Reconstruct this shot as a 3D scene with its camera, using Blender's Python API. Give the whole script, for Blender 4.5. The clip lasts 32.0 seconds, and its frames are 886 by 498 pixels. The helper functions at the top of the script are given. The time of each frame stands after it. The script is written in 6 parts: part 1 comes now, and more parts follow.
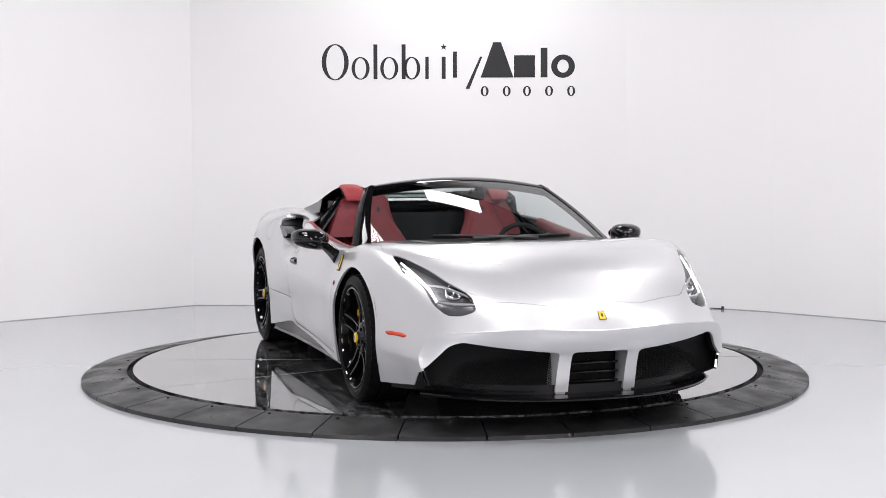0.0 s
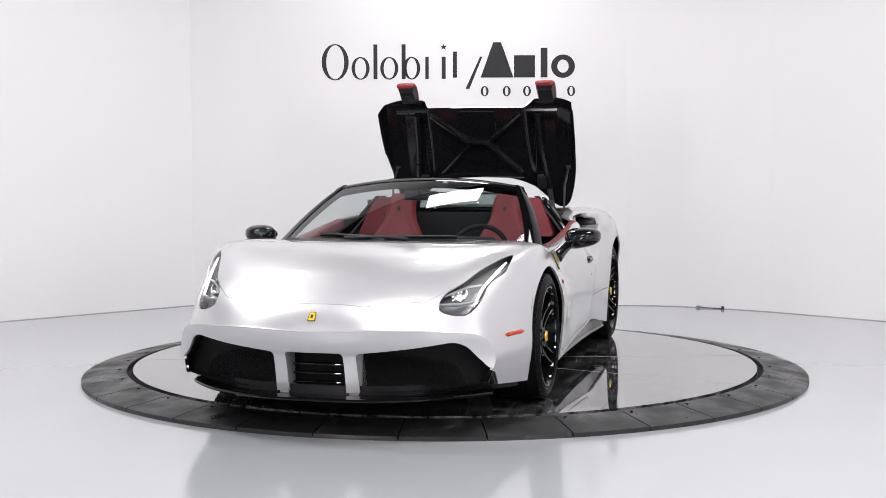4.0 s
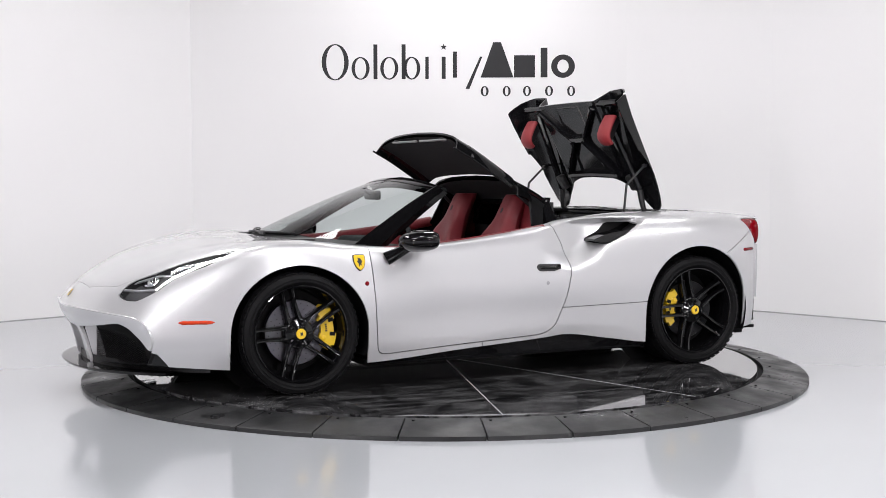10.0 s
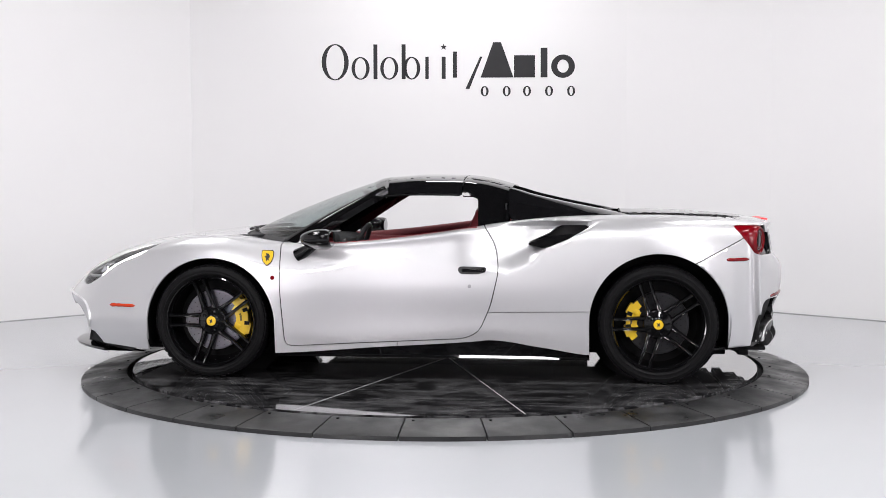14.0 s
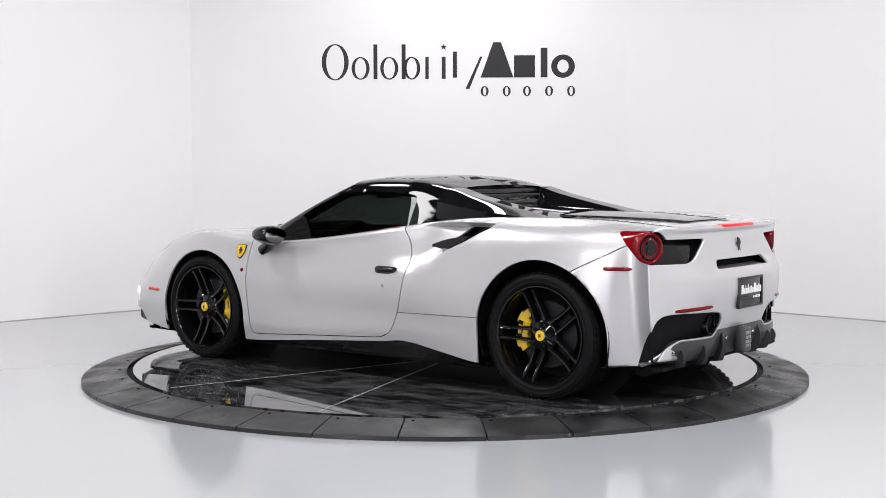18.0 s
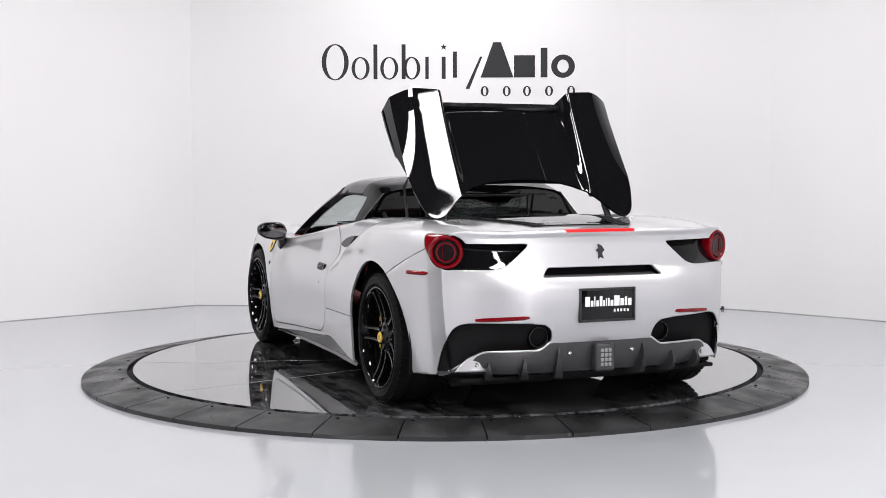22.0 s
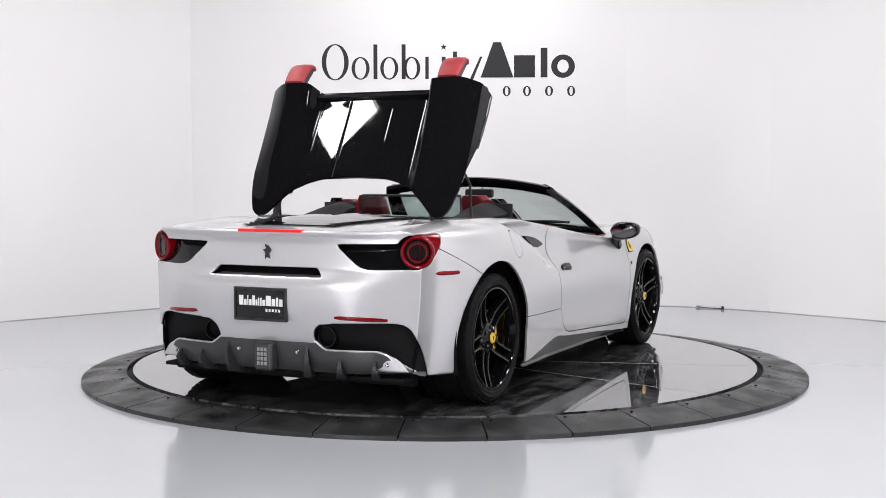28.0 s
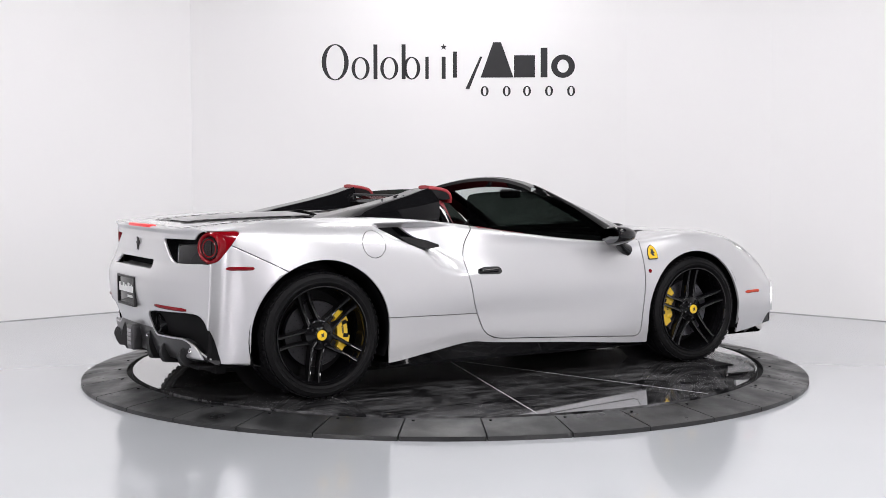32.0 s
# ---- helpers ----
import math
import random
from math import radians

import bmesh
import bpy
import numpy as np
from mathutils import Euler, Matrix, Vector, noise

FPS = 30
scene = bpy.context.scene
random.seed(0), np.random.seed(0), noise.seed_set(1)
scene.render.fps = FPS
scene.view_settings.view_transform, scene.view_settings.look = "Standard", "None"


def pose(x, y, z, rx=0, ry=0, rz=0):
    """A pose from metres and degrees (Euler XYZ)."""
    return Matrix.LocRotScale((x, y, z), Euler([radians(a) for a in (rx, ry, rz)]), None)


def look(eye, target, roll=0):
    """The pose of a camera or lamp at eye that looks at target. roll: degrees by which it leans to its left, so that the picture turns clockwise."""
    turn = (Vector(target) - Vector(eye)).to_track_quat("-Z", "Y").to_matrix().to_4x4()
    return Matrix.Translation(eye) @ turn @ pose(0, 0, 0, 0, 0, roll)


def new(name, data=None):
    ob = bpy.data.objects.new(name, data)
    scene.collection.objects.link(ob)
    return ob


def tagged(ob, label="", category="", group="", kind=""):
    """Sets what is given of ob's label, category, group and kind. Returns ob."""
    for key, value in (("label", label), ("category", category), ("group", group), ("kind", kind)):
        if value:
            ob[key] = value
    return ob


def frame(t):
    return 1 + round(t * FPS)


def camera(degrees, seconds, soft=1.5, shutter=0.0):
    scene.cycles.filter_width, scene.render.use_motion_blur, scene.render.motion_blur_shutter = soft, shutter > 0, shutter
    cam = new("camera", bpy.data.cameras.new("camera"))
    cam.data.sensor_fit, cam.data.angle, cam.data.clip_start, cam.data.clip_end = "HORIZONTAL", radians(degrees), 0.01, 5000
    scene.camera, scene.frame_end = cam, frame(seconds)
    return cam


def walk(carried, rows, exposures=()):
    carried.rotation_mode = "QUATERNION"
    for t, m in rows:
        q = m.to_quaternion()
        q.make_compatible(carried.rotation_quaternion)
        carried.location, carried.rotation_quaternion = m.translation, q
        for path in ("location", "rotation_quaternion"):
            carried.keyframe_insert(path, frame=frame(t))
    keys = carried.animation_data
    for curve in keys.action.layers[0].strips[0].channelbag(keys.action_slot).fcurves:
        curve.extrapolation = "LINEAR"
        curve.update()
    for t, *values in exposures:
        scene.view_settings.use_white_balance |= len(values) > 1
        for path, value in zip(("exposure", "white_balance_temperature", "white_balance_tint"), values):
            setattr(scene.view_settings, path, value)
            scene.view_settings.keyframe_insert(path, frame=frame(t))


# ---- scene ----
cam = camera(38.68, 32.0, soft=0.55)
CAM_POSE = Matrix.Translation((0.0, -8.304, 1.215)) @ pose(0, 0, 0, 90 - 3.376, 0, 0.0775) @ pose(0, 0, 0, 0, 0, -0.126)
walk(cam, [(0, CAM_POSE), (32, CAM_POSE)], exposures=[(0, 0.0), (32, 0.0)])

# ---- world and lights ----
world = bpy.data.worlds.new("studio_surround")
world.use_nodes = True
world.node_tree.nodes["Background"].inputs[0].default_value = (0.80, 0.82, 0.86, 1)
world.node_tree.nodes["Background"].inputs[1].default_value = 0.03
scene.world = world


def area_lamp(name, at, target, sx, sy, power, colour=(1.0, 0.975, 0.998)):
    lamp = bpy.data.lights.new(name, "AREA")
    lamp.shape, lamp.size, lamp.size_y, lamp.energy, lamp.color = "RECTANGLE", sx, sy, power, colour
    ob = new(name, lamp)
    ob.matrix_world = look(at, target)
    return ob


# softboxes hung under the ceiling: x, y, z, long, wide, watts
# all out of view: some placed by reflections, front pair added for even light
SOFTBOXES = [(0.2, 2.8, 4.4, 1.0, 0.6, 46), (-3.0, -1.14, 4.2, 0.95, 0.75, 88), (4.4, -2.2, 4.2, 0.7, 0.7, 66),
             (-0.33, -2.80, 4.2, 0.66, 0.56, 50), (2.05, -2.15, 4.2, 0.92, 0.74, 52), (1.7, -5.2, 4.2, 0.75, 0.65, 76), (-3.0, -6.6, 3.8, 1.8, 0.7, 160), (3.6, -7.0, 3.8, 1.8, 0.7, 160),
             (-2.3, 1.15, 4.4, 0.9, 0.8, 28), (2.6, 1.0, 4.4, 0.8, 0.8, 26)]
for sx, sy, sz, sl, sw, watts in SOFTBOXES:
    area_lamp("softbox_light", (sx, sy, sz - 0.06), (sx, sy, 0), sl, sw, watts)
# upright strip softboxes on stands at the front corners, either side of the camera
STANDS = [(Vector((-3.9, -9.2, 1.75)), Vector((0.0, 0.0, 0.7))), (Vector((3.9, -9.2, 1.75)), Vector((0.0, 0.0, 0.7)))]
# added out of view to brighten camera-facing panels, tinted pink for the pearl paint
for at, aim in STANDS:
    area_lamp("stand_light", at + (aim - at).normalized() * 0.03, aim, 0.26, 2.0, 135, (1.0, 0.93, 0.99))



# ---- materials ----
def mat(name, colour, rough=0.5, metal=0.0, coat=0.0, coat_rough=0.03, noise_scale=0.0, vary=0.0, bump=0.0, bump_scale=200.0,
        emit=0.0, alpha_trans=0.0, ior=1.45, rough_vary=0.0, spec=0.5):
    m = bpy.data.materials.new(name)
    m.use_nodes = True
    nt = m.node_tree
    b = nt.nodes["Principled BSDF"]
    b.inputs["Base Color"].default_value = (*colour, 1)
    b.inputs["Roughness"].default_value = rough
    b.inputs["Metallic"].default_value = metal
    b.inputs["Coat Weight"].default_value = coat
    b.inputs["Coat Roughness"].default_value = coat_rough
    b.inputs["Transmission Weight"].default_value = alpha_trans
    b.inputs["IOR"].default_value = ior
    b.inputs["Specular IOR Level"].default_value = spec
    tc = nt.nodes.new("ShaderNodeTexCoord")
    if vary or rough_vary:
        n1 = nt.nodes.new("ShaderNodeTexNoise")
        n1.inputs["Scale"].default_value = noise_scale
        n1.inputs["Detail"].default_value = 6
        nt.links.new(tc.outputs["Object"], n1.inputs["Vector"])
        if vary:
            mix = nt.nodes.new("ShaderNodeMix")
            mix.data_type = "RGBA"
            mix.inputs[6].default_value = (*[c * (1 - vary) for c in colour], 1)
            mix.inputs[7].default_value = (*[min(1, c * (1 + vary)) for c in colour], 1)
            nt.links.new(n1.outputs["Fac"], mix.inputs[0])
            nt.links.new(mix.outputs[2], b.inputs["Base Color"])
        if rough_vary:
            mr = nt.nodes.new("ShaderNodeMapRange")
            mr.inputs[1].default_value, mr.inputs[2].default_value = 0.3, 0.7
            mr.inputs[3].default_value, mr.inputs[4].default_value = max(0, rough - rough_vary), rough + rough_vary
            nt.links.new(n1.outputs["Fac"], mr.inputs[0])
            nt.links.new(mr.outputs[0], b.inputs["Roughness"])
    if bump:
        n2 = nt.nodes.new("ShaderNodeTexNoise")
        n2.inputs["Scale"].default_value = bump_scale
        n2.inputs["Detail"].default_value = 3
        nt.links.new(tc.outputs["Object"], n2.inputs["Vector"])
        bp = nt.nodes.new("ShaderNodeBump")
        bp.inputs["Strength"].default_value = bump
        bp.inputs["Distance"].default_value = 0.002
        nt.links.new(n2.outputs["Fac"], bp.inputs["Height"])
        nt.links.new(bp.outputs[0], b.inputs["Normal"])
    if emit:
        b.inputs["Emission Color"].default_value = (*colour, 1)
        b.inputs["Emission Strength"].default_value = emit
    return m


M_PAINT = mat("pearl_silver_paint", (0.545, 0.547, 0.557), rough=0.38, metal=0.58, coat=1.0, coat_rough=0.02, noise_scale=900, vary=0.05)
M_GLOSSBLACK = mat("gloss_black_paint", (0.004, 0.004, 0.0045), rough=0.03, coat=0.0, spec=0.5, noise_scale=5, rough_vary=0.02)
M_WHEEL = mat("black_wheel_paint", (0.003, 0.003, 0.0034), rough=0.035, noise_scale=20, rough_vary=0.015, spec=0.42)
M_SATINBLACK = mat("satin_black_plastic", (0.014, 0.014, 0.015), rough=0.45, noise_scale=60, vary=0.25, bump=0.15, bump_scale=600)
# near-black colour carries the shade of gaps and cavities; also plain black plastic
M_DEEPBLACK = mat("black_plastic_and_cavity_shade", (0.003, 0.003, 0.0035), rough=0.7, spec=0.2, noise_scale=40, vary=0.3)
M_RUBBER = mat("tyre_rubber", (0.007, 0.007, 0.0075), rough=0.46, noise_scale=30, vary=0.3, bump=0.2, bump_scale=300, spec=0.08)
M_PILLAR = mat("black_pillar_paint", (0.003, 0.003, 0.0033), rough=0.05, spec=0.2, noise_scale=9, rough_vary=0.02)
M_LIDLINING = mat("glossy_black_lining", (0.006, 0.006, 0.007), rough=0.13, spec=0.6, noise_scale=9, rough_vary=0.05, bump=0.05, bump_scale=12)
M_LEATHER = mat("red_leather", (0.165, 0.016, 0.022), rough=0.5, noise_scale=25, vary=0.18, bump=0.35, bump_scale=260)
M_REDCLOTH = mat("light_red_leather", (0.30, 0.030, 0.036), rough=0.55, noise_scale=20, vary=0.15, bump=0.35, bump_scale=260)
M_LINER = mat("charcoal_headliner", (0.012, 0.0125, 0.014), rough=0.9, noise_scale=150, vary=0.3, bump=0.4, bump_scale=700)
M_YELLOW = mat("yellow_enamel", (0.72, 0.47, 0.01), rough=0.3, coat=0.6, noise_scale=40, vary=0.08)
M_ROTOR = mat("drilled_carbon_disc", (0.095, 0.093, 0.105), rough=0.28, metal=0.9, noise_scale=70, vary=0.2)
M_ROTORDARK = mat("dark_brake_disc", (0.018, 0.018, 0.020), rough=0.42, metal=0.5, noise_scale=70, vary=0.3)
M_CHROME = mat("polished_steel", (0.75, 0.75, 0.76), rough=0.12, metal=1.0, noise_scale=30, rough_vary=0.04)
# dark base colour stands in for the dim cabin this glass would mirror
M_MIRROR = mat("mirror_glass", (0.22, 0.22, 0.23), rough=0.04, metal=1.0, noise_scale=20, rough_vary=0.02)
M_GREYMETAL = mat("satin_grey_metal", (0.32, 0.32, 0.33), rough=0.4, metal=0.6, noise_scale=60, vary=0.12)
M_ORANGE = mat("orange_marker_lens", (0.50, 0.040, 0.010), rough=0.15, spec=0.4, noise_scale=80, vary=0.1)
M_REDLENS = mat("red_lens", (0.15, 0.001, 0.004), rough=0.10, spec=0.4, noise_scale=80, vary=0.15)
M_REDGLOW = mat("lit_red_led", (0.62, 0.008, 0.012), rough=0.3, emit=0.4)
M_DRL = mat("lit_white_led", (1.0, 0.98, 0.95), rough=0.3, emit=14.0)
M_SIGN = mat("matt_black_vinyl", (0.018, 0.018, 0.020), rough=0.6, noise_scale=15, vary=0.2)
M_WHITEPRINT = mat("white_print", (0.75, 0.75, 0.75), rough=0.5, noise_scale=80, vary=0.05)


def glass(name, tint, rough=0.0):
    # thin sheet: clear tint with a mirror-like surface
    m = bpy.data.materials.new(name)
    m.use_nodes = True
    nt = m.node_tree
    nt.nodes.clear()
    out = nt.nodes.new("ShaderNodeOutputMaterial")
    tr = nt.nodes.new("ShaderNodeBsdfTransparent")
    tr.inputs[0].default_value = (*tint, 1)
    gl = nt.nodes.new("ShaderNodeBsdfGlossy")
    gl.inputs["Roughness"].default_value = rough
    lw = nt.nodes.new("ShaderNodeLayerWeight")
    lw.inputs[0].default_value = 0.5
    pw = nt.nodes.new("ShaderNodeMath")
    pw.operation = "POWER"
    pw.inputs[1].default_value = 5.0
    fr = nt.nodes.new("ShaderNodeMapRange")
    fr.inputs[3].default_value, fr.inputs[4].default_value = 0.045, 1.0
    nt.links.new(lw.outputs["Facing"], pw.inputs[0])
    nt.links.new(pw.outputs[0], fr.inputs[0])
    mx = nt.nodes.new("ShaderNodeMixShader")
    nt.links.new(fr.outputs[0], mx.inputs[0])
    nt.links.new(tr.outputs[0], mx.inputs[1])
    nt.links.new(gl.outputs[0], mx.inputs[2])
    nt.links.new(mx.outputs[0], out.inputs[0])
    return m


M_GLASS = glass("windscreen_glass", (0.68, 0.74, 0.73))
M_TINT = glass("dark_tinted_glass", (0.030, 0.037, 0.033))
M_LAMPGLASS = glass("lamp_cover_glass", (0.93, 0.94, 0.95))

M_WALL = mat("white_painted_wall", (0.80, 0.796, 0.796), rough=0.75, noise_scale=0.8, vary=0.015, bump=0.06, bump_scale=90)
M_FLOOR = mat("pale_grey_epoxy_floor", (0.385, 0.400, 0.420), rough=0.16, coat=0.5, coat_rough=0.06, noise_scale=1.2, vary=0.03, bump=0.02, bump_scale=6)
M_CEIL = mat("dark_ceiling_paint", (0.025, 0.025, 0.028), rough=0.9, noise_scale=2, vary=0.2)
M_FRONTWALL = mat("grey_rear_wall_paint", (0.06, 0.059, 0.06), rough=0.8, noise_scale=2, vary=0.1)
M_DISC = mat("black_polished_stone", (0.012, 0.012, 0.013), rough=0.05, coat=1.0, coat_rough=0.02, noise_scale=2.2, vary=0.9, rough_vary=0.05)


def smeared(m, low, high):
    """Dust wiped into streaks over a polished surface."""
    nt = m.node_tree
    b = nt.nodes["Principled BSDF"]
    tc = nt.nodes.new("ShaderNodeTexCoord")
    mp = nt.nodes.new("ShaderNodeMapping")
    mp.inputs["Scale"].default_value = (1.2, 7.0, 1.0)
    mp.inputs["Rotation"].default_value = (0, 0, 0.5)
    n1, n2 = nt.nodes.new("ShaderNodeTexNoise"), nt.nodes.new("ShaderNodeTexNoise")
    for n, sc in ((n1, 1.6), (n2, 5.0)):
        n.inputs["Scale"].default_value = sc
        n.inputs["Detail"].default_value = 9
        n.inputs["Roughness"].default_value = 0.66
        n.inputs["Distortion"].default_value = 1.2
    nt.links.new(tc.outputs["Object"], mp.inputs[0])
    nt.links.new(mp.outputs[0], n1.inputs["Vector"])
    nt.links.new(tc.outputs["Object"], n2.inputs["Vector"])
    mul = nt.nodes.new("ShaderNodeMath")
    mul.operation = "MULTIPLY"
    nt.links.new(n1.outputs["Fac"], mul.inputs[0])
    nt.links.new(n2.outputs["Fac"], mul.inputs[1])
    ramp = nt.nodes.new("ShaderNodeValToRGB")
    ramp.color_ramp.elements[0].position, ramp.color_ramp.elements[0].color = 0.20, (*low, 1)
    ramp.color_ramp.elements[1].position, ramp.color_ramp.elements[1].color = 0.44, (*high, 1)
    nt.links.new(mul.outputs[0], ramp.inputs[0])
    nt.links.new(ramp.outputs[0], b.inputs["Base Color"])
    mr = nt.nodes.new("ShaderNodeMapRange")
    mr.inputs[1].default_value, mr.inputs[2].default_value, mr.inputs[3].default_value, mr.inputs[4].default_value = 0.18, 0.45, 0.008, 0.06
    nt.links.new(mul.outputs[0], mr.inputs[0])
    nt.links.new(mr.outputs[0], b.inputs["Coat Roughness"])


smeared(M_DISC, (0.012, 0.012, 0.013), (0.23, 0.23, 0.235))
M_SEAM = mat("pale_joint_filler", (0.35, 0.35, 0.36), rough=0.5, noise_scale=30, vary=0.2)
M_JOINT = mat("grey_joint_sealant", (0.30, 0.30, 0.305), rough=0.7, noise_scale=3, vary=0.6)
M_RAMP = mat("black_rubber_ramp", (0.013, 0.0135, 0.014), rough=0.42, noise_scale=5, vary=0.95, rough_vary=0.2, bump=0.2, bump_scale=120)
M_DIFFUSER = mat("softbox_diffuser", (1.0, 0.985, 0.97), rough=0.5, emit=6.0)


# ---- mesh tools ----
def curve(xs, ys):
    """Smooth shape-preserving curve through (xs, ys), xs rising."""
    xs, ys = np.array(xs, float), np.array(ys, float)
    h, d = np.diff(xs), np.diff(ys) / np.diff(xs)
    m = np.zeros(len(xs))
    for i in range(1, len(xs) - 1):
        if d[i - 1] * d[i] > 0:
            w1, w2 = 2 * h[i] + h[i - 1], h[i] + 2 * h[i - 1]
            m[i] = (w1 + w2) / (w1 / d[i - 1] + w2 / d[i])
    m[0], m[-1] = d[0], d[-1]

    def f(x):
        x = np.clip(np.asarray(x, float), xs[0], xs[-1])
        i = np.clip(np.searchsorted(xs, x) - 1, 0, len(h) - 1)
        s = (x - xs[i]) / h[i]
        return ((1 + 2 * s) * (1 - s) ** 2 * ys[i] + s * (1 - s) ** 2 * h[i] * m[i]
                + s * s * (3 - 2 * s) * ys[i + 1] + s * s * (s - 1) * h[i] * m[i + 1])
    return f


def sstep(a, b, x):
    t = np.clip((np.asarray(x, float) - a) / (b - a), 0, 1)
    return t * t * (3 - 2 * t)


def grid_mesh(P):
    """Quads over an array of points (rows, columns, 3)."""
    n, k = P.shape[:2]
    idx = np.arange(n * k).reshape(n, k)
    q = np.stack([idx[:-1, :-1], idx[1:, :-1], idx[1:, 1:], idx[:-1, 1:]], -1).reshape(-1, 4)
    return P.reshape(-1, 3).copy(), [tuple(r) for r in q.tolist()]


def flip(mesh):
    return mesh[0], [f[::-1] for f in mesh[1]]


def mirror(mesh):
    V = mesh[0] * np.array([1, -1, 1.0])
    return V, [f[::-1] for f in mesh[1]]


def merge(*meshes):
    Vs, Fs, n = [], [], 0
    for V, F in meshes:
        Vs.append(np.asarray(V, float))
        Fs += [tuple(i + n for i in f) for f in F]
        n += len(V)
    return np.concatenate(Vs), Fs


def clip(mesh, values, drop_below=0.0):
    """Keep the part of a mesh where values > drop_below; faces are cut along the line."""
    V, F = mesh
    g = np.asarray(values, float) - drop_below
    verts, used, cut, faces = [], {}, {}, []

    def keep(i):
        if i not in used:
            used[i] = len(verts)
            verts.append(V[i])
        return used[i]

    def cross(i, j):
        key = (i, j) if i < j else (j, i)
        if key not in cut:
            s = g[i] / (g[i] - g[j])
            cut[key] = len(verts)
            verts.append(V[i] + s * (V[j] - V[i]))
        return cut[key]

    pos = g > 0
    for f in F:
        ins = [pos[i] for i in f]
        if not any(ins):
            continue
        if all(ins):
            faces.append(tuple(keep(i) for i in f))
            continue
        out = []
        for a, b in zip(f, f[1:] + f[:1]):
            if pos[a]:
                out.append(keep(a))
            if pos[a] != pos[b]:
                out.append(cross(a, b))
        if len(out) > 2:
            faces.append(tuple(out))
    return np.array(verts).reshape(-1, 3), faces


def normals(mesh):
    V, F = mesh
    N = np.zeros_like(V)
    for f in F:
        p = V[list(f)]
        n = np.cross(p[2] - p[0], p[-1] - p[1]) if len(f) == 4 else np.cross(p[1] - p[0], p[2] - p[0])
        N[list(f)] += n
    return N / np.maximum(np.linalg.norm(N, axis=1), 1e-12)[:, None]


def rim_edges(F):
    count = {}
    for f in F:
        for a, b in zip(f, f[1:] + f[:1]):
            count[(a, b)] = count.get((a, b), 0) + 1
    return [(a, b) for (a, b) in count if (b, a) not in count]


def shell(mesh, t, back=True):
    """Give a sheet the thickness t, inwards."""
    V, F = mesh
    if not len(V):
        return mesh
    N = normals(mesh)
    n = len(V)
    faces = list(F) + [(b, a, a + n, b + n) for a, b in rim_edges(F)]
    if back:
        faces += [tuple(i + n for i in f[::-1]) for f in F]
    return np.concatenate([V, V - N * t]), faces


def sdf_poly(p, q, poly, r=0.0):
    """Signed distance to a closed outline, negative inside; r rounds it."""
    poly = np.array(poly, float)
    d = np.full(len(p), 1e9)
    inside = np.zeros(len(p), bool)
    P = np.stack([p, q], -1)
    for a, b in zip(poly, np.roll(poly, -1, 0)):
        e = b - a
        w = P - a
        s = np.clip(w @ e / max(e @ e, 1e-12), 0, 1)
        d = np.minimum(d, np.linalg.norm(w - s[:, None] * e, axis=1))
        c = (a[1] <= P[:, 1]) != (b[1] <= P[:, 1])
        xi = a[0] + (P[:, 1] - a[1]) / np.where(abs(e[1]) < 1e-12, 1e-12, e[1]) * e[0]
        inside ^= c & (P[:, 0] < xi)
    return np.where(inside, -d, d) - r


def smooth_poly(pts, n=6):
    """Closed outline with rounded corners (Chaikin)."""
    p = np.array(pts, float)
    for _ in range(n if n < 4 else 3):
        q = np.roll(p, -1, 0)
        p = np.stack([0.8 * p + 0.2 * q, 0.2 * p + 0.8 * q], 1).reshape(-1, p.shape[1])
    return p


def round_poly(pts, r):
    """Closed outline with its corners rounded at about r."""
    p = np.array(pts, float)
    out = []
    for i in range(len(p)):
        a, b, c = p[i - 1], p[i], p[(i + 1) % len(p)]
        da, dc = np.linalg.norm(a - b), np.linalg.norm(c - b)
        s, e = b + (a - b) / da * min(r, 0.45 * da), b + (c - b) / dc * min(r, 0.45 * dc)
        out += [(1 - f) ** 2 * s + 2 * f * (1 - f) * b + f * f * e for f in (0, 0.33, 0.67, 1)]
    return np.array(out)


def to_object(name, mesh, material, smooth=40):
    V, F = mesh
    me = bpy.data.meshes.new(name)
    me.from_pydata([tuple(v) for v in V], [], [tuple(int(i) for i in f) for f in F])
    me.validate()
    me.materials.append(material)
    if smooth:
        me.polygons.foreach_set("use_smooth", [True] * len(me.polygons))
        me.set_sharp_from_angle(angle=radians(smooth))
    return new(name, me)


def part(name, mesh, material, parent, label="", smooth=40):
    if isinstance(mesh, bmesh.types.BMesh):
        me = bpy.data.meshes.new(name)
        mesh.to_mesh(me)
        mesh.free()
        me.materials.append(material)
        if smooth:
            me.polygons.foreach_set("use_smooth", [True] * len(me.polygons))
            me.set_sharp_from_angle(angle=radians(smooth))
        ob = new(name, me)
    else:
        ob = to_object(name, mesh, material, smooth)
    ob.parent = parent
    return tagged(ob, label)


def blend_seam(ob, mesh, seam, own, reach):
    """Round the shading of an outer sheet over a seam: seam holds points and the shared normals there."""
    V = mesh[0]
    out = np.zeros((len(ob.data.vertices), 3))
    SP, SN = seam
    for i in range(len(V)):
        d = np.linalg.norm(SP - V[i], axis=1)
        k = int(np.argmin(d))
        if d[k] < reach:
            w = (1 - d[k] / reach) ** 2 * (1 + 2 * d[k] / reach)
            n = own[i] * (1 - w) + SN[k] * w
            out[i] = n / np.linalg.norm(n)
    ob.data.normals_split_custom_set_from_vertices([tuple(n) for n in out])


